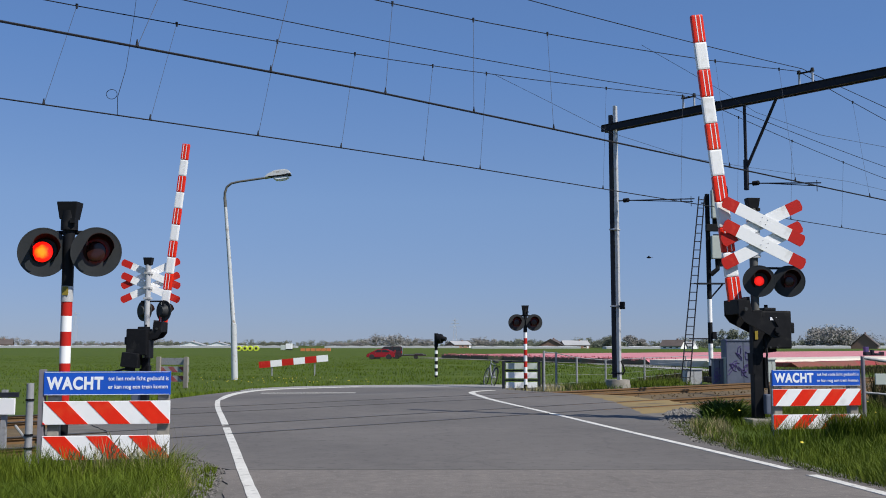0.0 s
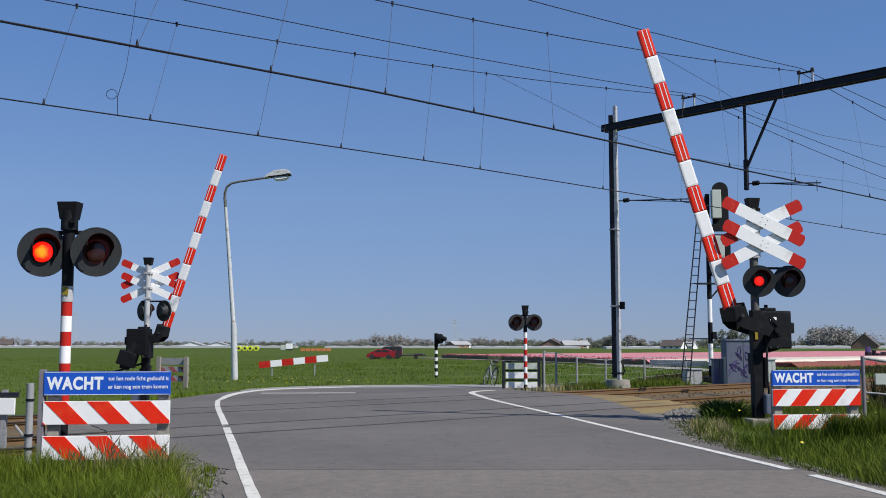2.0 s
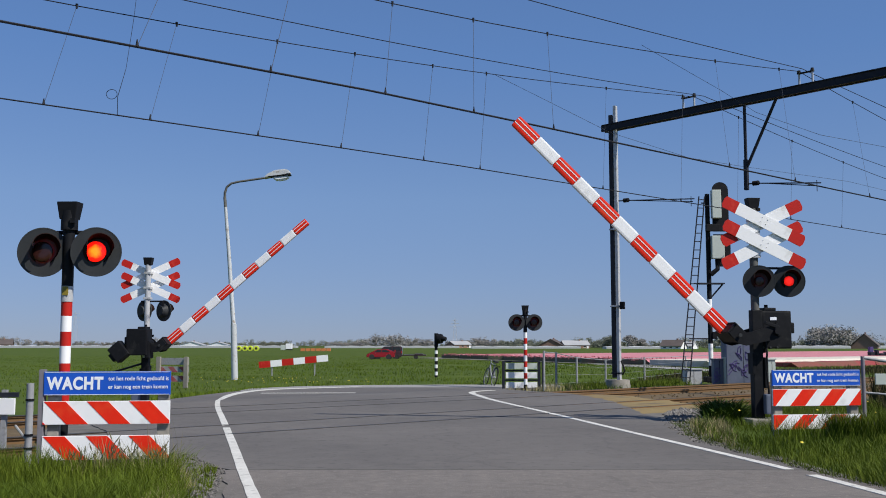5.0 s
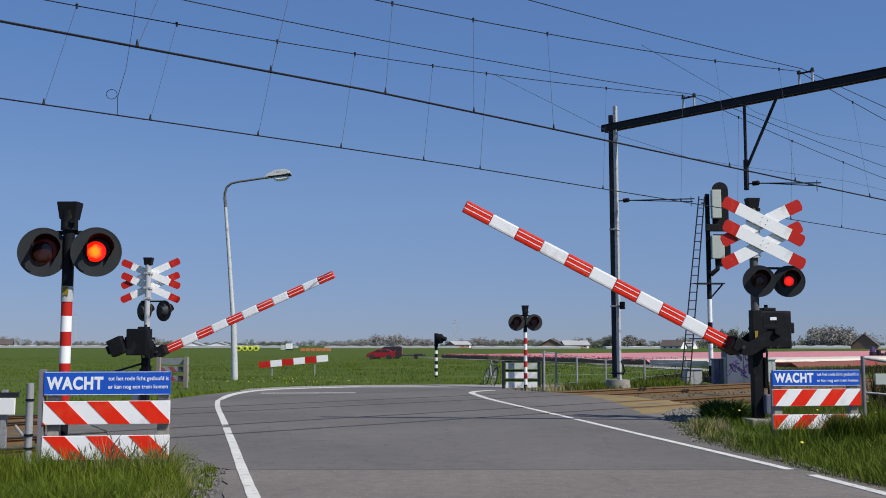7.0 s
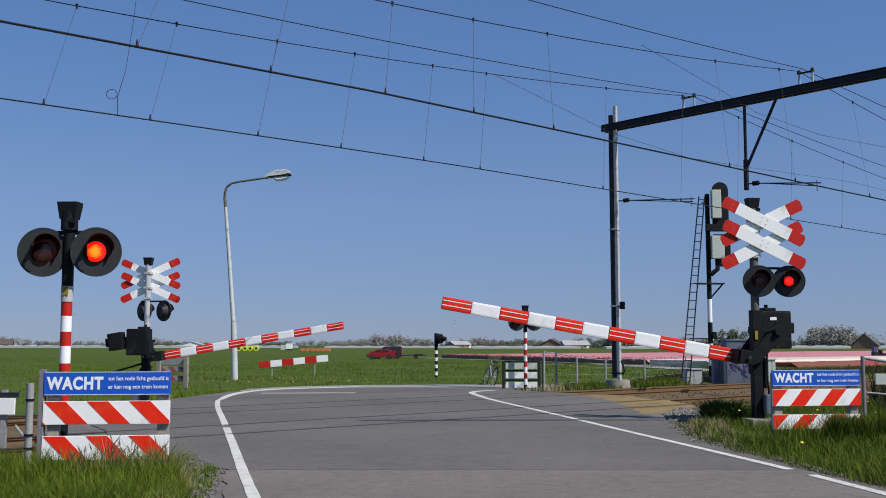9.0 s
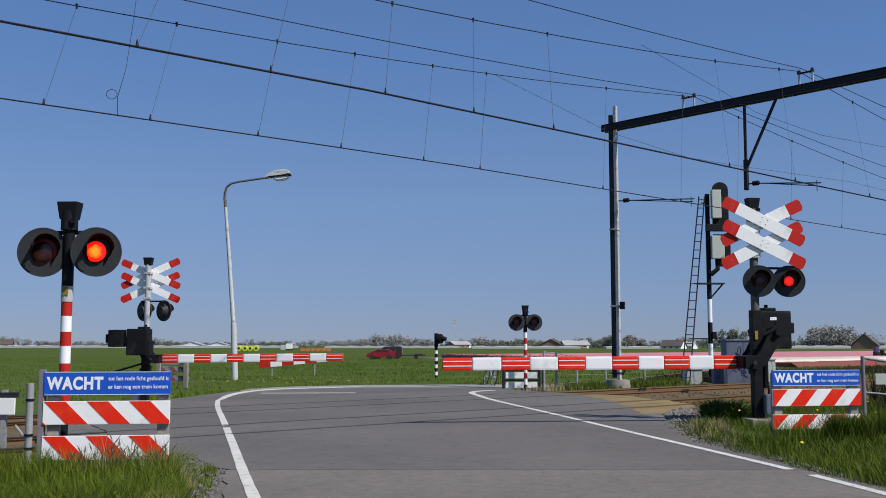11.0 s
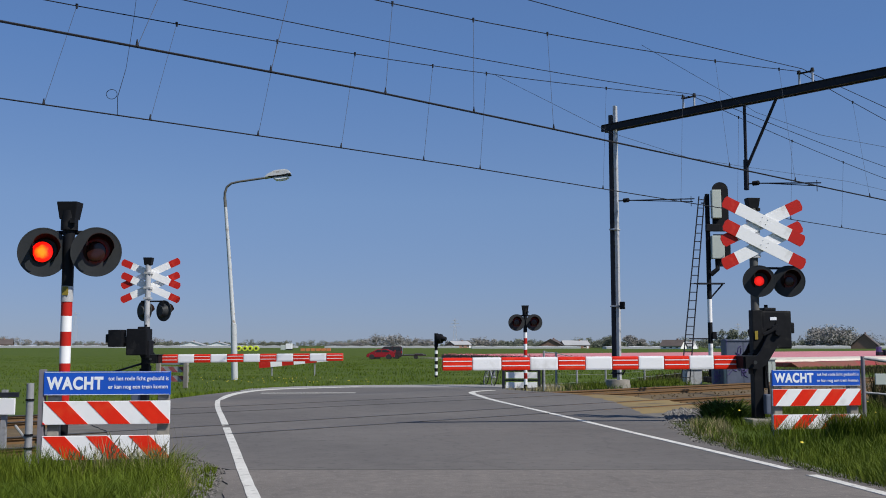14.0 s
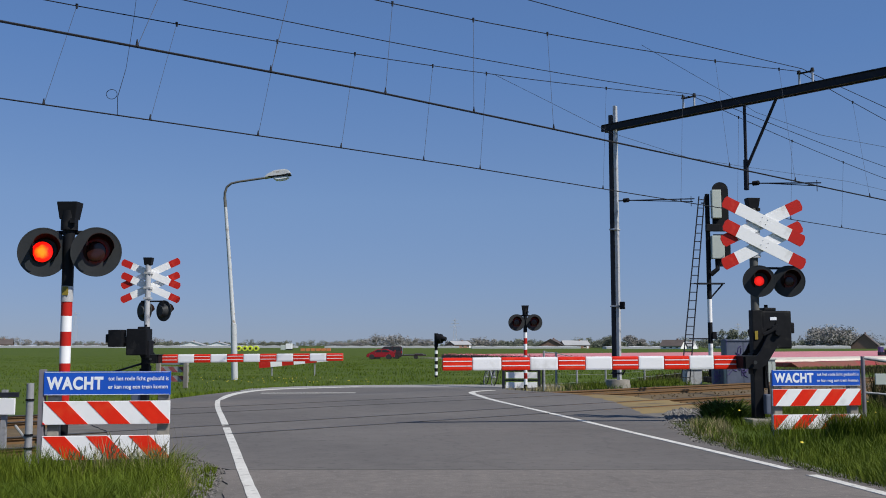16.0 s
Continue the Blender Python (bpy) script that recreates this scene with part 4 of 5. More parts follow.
# ---- railway signal with its ladder ----
sig = thing("railway_signal", pose(9.8, 37.4, -0.12), "tall black and white railway signal with a ladder", "railway signal")
for a, b, mat in ((0.0, 0.62, BLACK), (0.62, 1.42, WHITE), (1.42, 2.2, BLACK), (2.2, 3.05, WHITE), (3.05, 6.95, BLACK)):
    part("mast_section", rod(B(), (0, 0, a), (0, 0, b), 0.085, seg=14), mat, sig, smooth=True)
part("mast_foot", boxed(B(), (0, 0, 0.12), (0.5, 0.45, 0.2), bevel=0.04), BLACK, sig)
o = [(0.08, 5.55), (0.62, 5.55), (0.68, 5.75), (0.68, 7.05)] + [(0.38 + 0.3 * math.cos(a * math.pi / 8), 7.1 + 0.3 * math.sin(a * math.pi / 8)) for a in range(9)] + [(0.08, 7.05)]
part("backboard", prism(B(), o, -0.02, 0.02), BLACK, sig, "black rounded signal backboard", at=pose(0.1, 0, 0))
o = [(0.1, 4.6), (0.3, 4.25), (0.62, 4.25), (0.72, 4.5), (0.72, 5.45), (0.1, 5.45)]
part("backboard", prism(B(), o, -0.02, 0.02), BLACK, sig, at=pose(0.1, 0, 0))
part("lamp_case", boxed(B(), (0.22, -0.16, 6.55), (0.34, 0.26, 1.05), bevel=0.03), CABINET_PALE, sig, "pale grey lamp case", at=pose(0.06, 0, 0))
part("lamp_case", boxed(B(), (0.24, -0.16, 4.95), (0.46, 0.26, 0.85), bevel=0.03), CABINET_PALE, sig, "pale grey lamp case", at=pose(0.06, 0, 0))
part("case_bracket", boxed(B(), (0.15, -0.1, 5.68), (0.5, 0.2, 0.26), bevel=0.02), BLACK, sig)
bm = B()
path_tube(bm, [(0.3, -0.1, 4.5), (0.3, -0.1, 4.15), (0.05, -0.1, 3.95)], 0.09, 8)
part("cable_bend", bm, BLACK, sig)
bm = B()
boxed(bm, (0.05, 0, 3.62), (0.95, 0.4, 0.05))
rod(bm, (0.05, 0, 3.1), (0.5, 0, 3.6), 0.03)
part("bracket", bm, STEEL_DARK, sig)
part("relay_box", boxed(B(), (0.13, -0.05, 1.72), (0.16, 0.16, 0.26), bevel=0.02), BLACK, sig)
lad0, lad1 = Vector((-0.98, -0.1, 0.0)), Vector((-0.22, -0.1, 6.85))
for dx in (-0.13, 0.13):
    part("ladder_rail", rod(B(), lad0 + Vector((dx * 1.2, 0, 0)), lad1 + Vector((dx * 0.8, 0, 0)), 0.024, seg=6), STEEL_DARK, sig)
for i in range(22):
    p = lad0.lerp(lad1, (i + 0.6) / 22)
    part("rung", rod(B(), p + Vector((-0.13, 0, 0)), p + Vector((0.13, 0, 0)), 0.017, seg=6), STEEL_DARK, sig)
for z in (1.6, 3.62, 6.6):
    p = lad0.lerp(lad1, z / 6.85)
    part("ladder_stay", rod(B(), (p.x, -0.1, z), (0, 0, z), 0.025, seg=6), STEEL_DARK, sig)


def cabinet(name, x, y, z, w, d, h, mat, label, tags=0):
    t = thing(name, pose(x, y, z), label, "relay cabinet", "relay cabinets")
    part("body", boxed(B(), (0, 0, h / 2), (w, d, h), bevel=0.015), mat, t)
    part("lid", boxed(B(), (0, 0, h + 0.02), (w + 0.06, d + 0.06, 0.05), bevel=0.01), mat, t)
    part("door_gap", boxed(B(), (w * 0.02, -d / 2 - 0.002, h / 2), (0.012, 0.006, h * 0.94)), BLACK, t)
    rnd = random.Random(int(w * 100 + h * 10))
    for k in range(tags):
        cx, cz = rnd.uniform(-w * 0.4, w * 0.4), rnd.uniform(h * 0.25, h * 0.85)
        pts = [(cx + 0.09 * math.cos(i * 1.1 + k) * (1 + 0.4 * math.sin(i * 2.3)), -d / 2 - 0.006, cz + 0.14 * math.sin(i * 0.9 + k * 2)) for i in range(7)]
        part("spray_mark", path_tube(B(), pts, 0.014, 4), PAINT_TAG, t)
    return t


cabinet("relay_cabinet", 10.45, 36.0, -0.2, 1.12, 0.7, 1.6, CABINET, "large blue-grey relay cabinet with violet spray marks", 14)
cabinet("relay_cabinet", 9.72, 36.2, -0.2, 0.36, 0.4, 0.93, CABINET, "small grey cabinet with spray marks beside the signal", 4)
cabinet("relay_cabinet", 10.0, 35.9, -0.2, 0.27, 0.35, 0.98, CABINET_PALE, "narrow pale green relay cabinet")
cabinet("relay_cabinet", 9.15, 37.6, -0.2, 0.62, 0.4, 0.55, STEEL_PALE, "low grey cabinet beneath the signal ladder")
cabinet("relay_cabinet", 11.2, 35.0, -0.2, 0.25, 0.3, 0.95, CABINET_PALE, "pale cabinet behind the barrier")

fence = thing("wire_fence", Matrix(), "galvanised steel fence with thin wires beside the track", "fence")
FENCE = [(3.0, 30.4, 1.33), (3.65, 33.0, 1.28), (4.6, 35.2, 1.1), (5.75, 36.2, 1.0), (8.25, 41.9, 1.0), (11.5, 48.5, 1.0), (15.0, 55.0, 1.0)]
for x, y, h in FENCE:
    part("post", rod(B(), (x, y, -0.35), (x, y, h - 0.25), 0.035, seg=10), GALV, fence)
for (x0, y0, h0), (x1, y1, h1) in zip(FENCE, FENCE[1:]):
    for f, r in ((0.97, 0.014), (0.7, 0.004), (0.45, 0.004), (0.2, 0.004)):
        part("wire", rod(B(), (x0, y0, h0 * f - 0.25), (x1, y1, h1 * f - 0.25), r, seg=5), GALV, fence)

gp = thing("gate_post", pose(-3.79, 9.42, 0), "galvanised steel post with black clamps beside the warning fence", "post")
part("post", rod(B(), (0, 0, -0.1), (0, 0, 0.9), 0.033, seg=14), GALV, gp, smooth=True)
for z in (0.3, 0.42, 0.74):
    part("clamp", rod(B(), (0, 0, z), (0, 0, z + 0.02), 0.04, seg=14), BLACK, gp)
part("arm_stub", rod(B(), (-0.03, 0, 0.4), (-0.12, -0.02, 0.52), 0.012, seg=6), GALV, gp)
wb = thing("white_board", pose(-5.9, 12.6, 0), "white board on galvanised brackets beside the railway", "board")
part("panel", boxed(B(), (0.1, 0, 0.5), (1.1, 0.03, 0.2), bevel=0.006), WHITE, wb)
for x in (-0.3, 0.5):
    part("post", boxed(B(), (x, 0.05, 0.3), (0.06, 0.06, 0.8)), GALV, wb)
part("top_rail", boxed(B(), (0.1, 0.03, 0.64), (1.15, 0.05, 0.06)), STEEL_DARK, wb)
gr = thing("tubular_rail", pose(5.62, 13.7, 0), "galvanised tubular rail beside the warning sign", "rail")
part("post", rod(B(), (0, 0, -0.1), (0, 0, 1.1), 0.026, seg=12), BOARD_EDGE, gr, smooth=True)
part("rail_tube", path_tube(B(), [(0, 0, 1.08), (0.12, -0.02, 1.06), (1.4, -0.3, 0.86)], 0.02, 10), GALV, gr, smooth=True)
part("rail_tube", path_tube(B(), [(0, 0, 0.62), (1.4, -0.3, 0.5)], 0.014, 10), GALV, gr, smooth=True)
part("plate", boxed(B(), (0.62, 0.5, 0.78), (0.5, 0.03, 0.15), bevel=0.005), CABINET_PALE, gr, "pale plate")

# ---- bicycle ----
bike = thing("bicycle", pose(1.68, 37.6, -0.25, 0, 0, 103) @ pose(0, 0, 0, 13, 0, 0), "parked bicycle with silver frame at the field's edge", "bicycle")


def wheel(parent, x):
    w = part("wheel", rod(B(), (0, -0.05, 0), (0, 0.05, 0), 0.03), GALV, parent, at=pose(x, 0, 0.34))
    for name, r, th, mat in (("tyre", 0.33, 0.02, RUBBER), ("rim", 0.305, 0.012, GALV)):
        bm = B()
        pts = [(r * math.cos(i * math.pi / 14), 0, r * math.sin(i * math.pi / 14)) for i in range(29)]
        path_tube(bm, pts, th, 6)
        part(name, bm, mat, w)
    for i in range(10):
        a = i * math.pi / 5
        part("spoke", rod(B(), (0, 0, 0), (0.3 * math.cos(a), 0, 0.3 * math.sin(a)), 0.003, seg=4), GALV, w)
    return w


wheel(bike, -0.52), wheel(bike, 0.55)
for a, b, r in (((-0.52, 0, 0.34), (-0.08, 0, 0.32), 0.014), ((-0.08, 0, 0.32), (-0.22, 0, 0.86), 0.018), ((-0.52, 0, 0.34), (-0.2, 0, 0.78), 0.012), ((-0.08, 0, 0.32), (0.38, 0, 0.78), 0.02), ((-0.2, 0, 0.78), (0.36, 0, 0.86), 0.018), ((0.36, 0, 0.95), (0.55, 0, 0.34), 0.018)):
    part("frame_tube", rod(B(), a, b, r, seg=8), GALV, bike)
part("saddle", boxed(B(), (-0.24, 0, 0.91), (0.26, 0.16, 0.07), bevel=0.03), RUBBER, bike)
part("handlebar", path_tube(B(), [(0.2, -0.28, 1.04), (0.33, -0.22, 1.06), (0.36, 0, 1.02), (0.33, 0.22, 1.06), (0.2, 0.28, 1.04)], 0.014, 8), RUBBER, bike)
part("mudguard", path_tube(B(), [(-0.52 + 0.37 * math.cos(a), 0, 0.34 + 0.37 * math.sin(a)) for a in [0.3 + i * 0.25 for i in range(11)]], 0.022, 5), BLACK, bike)
part("carrier", boxed(B(), (-0.5, 0, 0.76), (0.36, 0.13, 0.02)), BLACK, bike)

# ---- vehicles in the meadow ----
def vehicle(name, m, length, outline, wide, paint, label, windows, wheels, mats):
    t = thing(name, m, label, "car", "parked vehicles")
    bm = prism(B(), outline, -wide / 2, wide / 2)
    bmesh.ops.bevel(bm, geom=bm.edges[:], offset=0.05, segments=2, affect="EDGES")
    part("body", bm, paint, t, smooth=True)
    for o in windows:
        part("window", prism(B(), o, -wide / 2 - 0.012, -wide / 2 + 0.02), GLASS_DARK, t)
    for x in wheels:
        part("wheel", rod(B(), (x, -wide / 2 - 0.02, 0.3), (x, -wide / 2 + 0.16, 0.3), 0.3, seg=20), RUBBER, t)
        part("wheel", rod(B(), (x, wide / 2 - 0.16, 0.3), (x, wide / 2 + 0.02, 0.3), 0.3, seg=20), RUBBER, t)
    part("tail_light", boxed(B(), (length - 0.05, -wide / 2 + 0.05, 0.9), (0.08, 0.12, 0.25)), RED, t)
    return t


vehicle("van", pose(-7.82, 110.5, -0.27) @ Matrix.Diagonal((1.18, 1, 0.85, 1)), 2.9, [(0, 0.3), (0.05, 0.8), (0.75, 1.05), (1.3, 1.62), (2.8, 1.65), (2.9, 1.5), (2.9, 0.3)], 1.7, CAR_DARK, "dark van standing in the meadow behind a red car", [[(1.0, 1.08), (1.4, 1.5), (1.95, 1.52), (1.95, 1.08)], [(2.05, 1.08), (2.05, 1.52), (2.7, 1.52), (2.75, 1.08)]], (0.6, 2.35), None)
vehicle("car", pose(-8.0, 107.5, -0.3) @ Matrix.Diagonal((0.95, 1, 1, 1)), 3.2, [(0, 0.28), (0.02, 0.6), (0.6, 0.78), (1.1, 1.1), (2.3, 1.12), (2.9, 0.88), (3.1, 0.8), (3.1, 0.28)], 1.6, CAR_RED, "dark red hatchback parked in the meadow", [[(0.85, 0.8), (1.18, 1.04), (1.65, 1.05), (1.65, 0.8)], [(1.72, 0.8), (1.72, 1.05), (2.2, 1.05), (2.6, 0.82)]], (0.6, 2.45), None)
tr = thing("flat_trailer", pose(-4.2, 110, -0.25), "low flat dark trailer in the meadow", "trailer")
part("bed", boxed(B(), (1.2, 0, 0.42), (2.4, 1.4, 0.14), bevel=0.02), CAR_DARK, tr)
part("drawbar", rod(B(), (-0.5, 0, 0.4), (0.1, 0, 0.4), 0.05), STEEL_DARK, tr)
part("wheel", rod(B(), (1.3, -0.7, 0.22), (1.3, -0.55, 0.22), 0.24, seg=14), RUBBER, tr)
part("load", boxed(B(), (1.6, 0, 0.52), (0.9, 1.0, 0.14), bevel=0.03), CAR_DARK, tr)

for i in range(4):
    bale = thing("wrapped_bale", pose(-50.3 + i * 1.32 + 0.1 * (i % 2), 252 + i * 0.4, -0.25, 0, 0, 4), "round bale wrapped in yellow-green film", "bale", "row of wrapped bales")
    bm = rod(B(), (0, -0.65, 0.66), (0, 0.65, 0.66), 0.68, seg=20)
    bmesh.ops.bevel(bm, geom=bm.edges[:], offset=0.06, segments=1, affect="EDGES")
    part("film", bm, YELLOW_GREEN, bale)
    part("core", rod(B(), (0, -0.66, 0.66), (0, -0.64, 0.66), 0.33, seg=14), SCRUB, bale, "dark straw core")
bx = thing("box_truck", pose(-37.5, 245, -0.25), "small white box truck far off in the meadow", "truck")
part("box", boxed(B(), (0.6, 0, 1.2), (1.4, 1.6, 1.3), bevel=0.04), WHITE, bx)
part("cab", boxed(B(), (-0.75, 0, 0.9), (1.2, 1.5, 1.2), bevel=0.12), CABINET_PALE, bx)
part("chassis", boxed(B(), (0.1, 0, 0.4), (2.6, 1.2, 0.25)), BLACK, bx)
for i in range(6):
    bm = boxed(B(), (0, 0, 0.35), (1.0, 0.9, 0.66), bevel=0.03)
    single("crate", bm, material("orange_crate", (0.6, 0.2, 0.06), (0.5, 0.16, 0.05), 6, 0.7) if i == 0 else bpy.data.materials["orange_crate"], pose(-34.0 + i * 1.25, 248, -0.25), "orange harvest crate on the far field", "crate", "row of crates")

# ---- tulip fields ----
def tulip_bed(s0, s1, n0, n1, petals, h, label):
    """Low hummocky rows of blooms: a leafy skirt and a bumpy crown of flower heads."""
    bm = B()
    ds = [s0 + (s1 - s0) * ((i / 60) ** 1.7) for i in range(61)]
    k = max(2, int((n1 - n0) / 1.4))
    rows = []
    for s in ds:
        row = []
        for j in range(k + 1):
            n = n0 + (n1 - n0) * j / k
            x, y = rail_xy(s + noise.noise((n * 0.6, s0, 2)) * 1.2 + (n - n0) * 0.4 * (s1 - s) / (s1 - s0), n)
            row.append(bm.verts.new((x, y, -0.24 + h + 0.05 * noise.noise((s, n * 3, 1)))))
        rows.append(row)
    for a, b in zip(rows, rows[1:]):
        for j in range(k):
            bm.faces.new((a[j], b[j], b[j + 1], a[j + 1]))
    r = bmesh.ops.extrude_edge_only(bm, edges=[e for e in bm.edges if e.is_boundary])
    low = [v for v in r["geom"] if isinstance(v, bmesh.types.BMVert)]
    for v in low:
        v.co.z = -0.34
        if rail_n(v.co.x, v.co.y) < n0 + 0.2:
            v.co.x, v.co.y = v.co.x + TY * 0.7, v.co.y - TX * 0.7
    me = single("tulip_bed", bm, petals, Matrix(), label, "tulip field", "tulip fields", kind="stuff")
    me.data.materials.append(TULIP_STEM)
    for p in me.data.polygons:
        if abs(p.normal.z) < 0.5 and petals is PINK:
            p.material_index = 1
    if petals is not PINK:
        return
    rnd = random.Random(7)
    bm = B()
    for i in range(1, 1400, 2):
        s = s0 + rnd.random() * 70
        n = n0 + rnd.random() ** 2 * (n1 - n0)
        if i % 2:
            s = s0 + rnd.random() ** 2 * 6 - 0.4
            n = n0 + rnd.random() * (n1 - n0)
        s += (n - n0) * 0.4
        x, y = rail_xy(s, n)
        z = -0.24 + h + rnd.uniform(-0.12, 0.06)
        w = rnd.uniform(0.05, 0.09)
        top = [bm.verts.new((x + w * math.cos(a), y + w * math.sin(a), z + 0.06)) for a in (0, 1.57, 3.14, 4.71)]
        bot = bm.verts.new((x, y, z - 0.06))
        for q in range(4):
            bm.faces.new((top[q], top[(q + 1) % 4], bot))
        bm.faces.new(top)
    single("tulip_heads", bm, petals, Matrix(), label.replace("field", "heads at the edge of the field"), "tulips", "tulip fields", kind="stuff")


tulip_bed(50, 420, 33.5, 75, PINK, 0.42, "wide field of pink tulips")
tulip_bed(47, 84, 26, 33, WHITE_TULIP, 0.42, "narrow field of creamy white tulips")
tulip_bed(52, 200, 22.5, 24.5, RED_TULIP, 0.3, "patchy field of red tulips")
bm = B()
for s, n in ((47, 28), (64, 78), (420, 78), (420, 22), (54, 22)):
    bm.verts.new((*rail_xy(s, n), -0.22))
bm.faces.new(bm.verts[:])
tagged(part("field_soil", bm, SAND, None), "dry sandy soil between the tulip beds", "soil", kind="structure")

# ---- distance: trees, farms, glasshouses, pylons ----
def crown(bm, c, r, count, leaf, rnd):
    """Leaves in uneven clumps."""
    clumps = [(Vector((rnd.gauss(0, 0.42), rnd.gauss(0, 0.42), rnd.uniform(-0.75, 0.7))), rnd.uniform(0.28, 0.5)) for _ in range(20)]
    for i in range(count):
        p, q = clumps[i % len(clumps)]
        d = Vector((rnd.gauss(0, 1), rnd.gauss(0, 1), rnd.gauss(0, 1))).normalized() * q * rnd.uniform(0.4, 1.0)
        v = p + d
        v = Vector((c[0] + v.x * r[0], c[1] + v.y * r[0], c[2] + v.z * r[1]))
        a, b = Vector((rnd.gauss(0, 1), rnd.gauss(0, 1), rnd.gauss(0, 1))).normalized(), Vector((rnd.gauss(0, 1), rnd.gauss(0, 1), rnd.gauss(0, 1))).normalized()
        s = leaf * rnd.uniform(0.5, 1.2)
        bm.faces.new([bm.verts.new(v + a * s), bm.verts.new(v + b * s), bm.verts.new(v - a * s)])


def tree(x, y, h, w, mat, label, seed, count=6000):
    rnd = random.Random(seed)
    t = thing("tree", pose(x, y, -0.3), label, "tree", "trees on the horizon")
    part("trunk", path_tube(B(), [(0, 0, 0), (0.1, 0, h * 0.3), (0, 0.1, h * 0.75)], [w * 0.06, w * 0.045, w * 0.015], 7), BARK, t)
    for i in range(5):
        a = i * 1.26
        part("limb", path_tube(B(), [(0, 0, h * (0.28 + 0.06 * i)), (w * 0.3 * math.cos(a), w * 0.3 * math.sin(a), h * (0.5 + 0.07 * i))], [w * 0.025, w * 0.008], 5), BARK, t)
    bm = B()
    crown(bm, (0, 0, h * 0.55), (w * 0.72, h * 0.52), count, h * 0.05, rnd)
    part("crown", bm, mat, t)


def tree_row(x0, x1, y, h0, h1, gap, mat, label, seed):
    rnd = random.Random(seed)
    bm = B()
    x = x0
    while x < x1:
        h = rnd.uniform(h0, h1) * (0.85 + 0.7 * noise.noise((x * 0.045, seed, 0.3)))
        w = h * rnd.uniform(0.5, 0.8)
        yy = y + rnd.uniform(-12, 12)
        path_tube(bm, [(x, yy, -0.3), (x, yy, h * 0.7)], [0.16, 0.06], 5)
        crown(bm, (x, yy, h * 0.46), (w * 0.95, h * 0.52), 620, 0.34 * max(1, h / 6), rnd)
        x += gap * 0.42 * rnd.uniform(0.5, 1.4)
    single("tree_row", bm, mat, Matrix(), label, "trees", "tree rows on the horizon", kind="stuff")


tree_row(-330, -170, 700, 3.5, 7.0, 7, LEAF_BARE, "distant row of bare trees", 1)
tree_row(-190, -92, 620, 3.5, 5.5, 5, LEAF, "distant row of low green trees", 2)
tree_row(-66, -6, 600, 4.5, 7.5, 4.5, LEAF_BARE, "distant row of brownish trees", 3)
tree_row(2, 34, 560, 4.5, 6.5, 4.0, LEAF_BARE, "distant grey-brown copse", 4)
tree_row(30, 62, 520, 3.5, 5.5, 4.0, LEAF, "distant dark green hedge trees", 5)
tree_row(66, 118, 500, 3.5, 6.0, 4.0, LEAF, "distant green trees round the farms", 6)
tree_row(118, 235, 520, 2.5, 4.5, 4.5, LEAF, "distant low hedge", 7)
tree_row(181, 206, 500, 7.5, 10.5, 2.2, LEAF_BARE, "distant group of tall bare trees", 8)
tree_row(-420, 420, 900, 3.0, 6.0, 9, LEAF, "far tree line on the horizon", 9)
tree(112, 400, 7.2, 6.5, LEAF, "round leafy tree standing alone on the horizon", 11)
tree(80, 430, 6.0, 7.0, LEAF_BARE, "bare bushy tree beside the far farm", 12)
tree(71, 440, 5.5, 6.5, LEAF, "green bushy tree beside the far farm", 13)


def farmhouse(x, y, w, d, wall_h, roof_h, turn, roof, wall, label, name="farmhouse"):
    t = thing(name, pose(x, y, -0.3, 0, 0, turn), label, "house", "far farms")
    part("wall", boxed(B(), (0, 0, wall_h / 2), (w, d, wall_h)), wall, t)
    part("gable", prism(B(), [(-d / 2, wall_h), (d / 2, wall_h), (0, wall_h + roof_h)], -w / 2, w / 2), wall, t, at=pose(0, 0, 0, 0, 0, 90))
    for sgn in (-1, 1):
        bm = B()
        o = [(0, wall_h + roof_h + 0.1), (sgn * (d / 2 + 0.3), wall_h - 0.1), (sgn * (d / 2 + 0.3), wall_h + 0.12), (0, wall_h + roof_h + 0.35)]
        prism(bm, o, -w / 2 - 0.3, w / 2 + 0.3)
        part("roof_slope", bm, roof, t, at=pose(0, 0, 0, 0, 0, 90))
    part("chimney", boxed(B(), (w * 0.2, 0, wall_h + roof_h + 0.3), (0.6, 0.6, 1.1)), BRICK, t)
    for k in range(3):
        wdw = part("window", boxed(B(), ((k - 1) * w * 0.3, -d / 2 - 0.02, wall_h * 0.55), (1.0, 0.06, wall_h * 0.4)), GLASS_DARK, t)
        part("frame", boxed(B(), ((k - 1) * w * 0.3, -d / 2 - 0.015, wall_h * 0.55 - wall_h * 0.22), (1.2, 0.1, 0.12)), WHITE, wdw)
    part("door", boxed(B(), (w * 0.42, -d / 2 - 0.02, wall_h * 0.4), (0.9, 0.06, wall_h * 0.8)), WHITE, t)


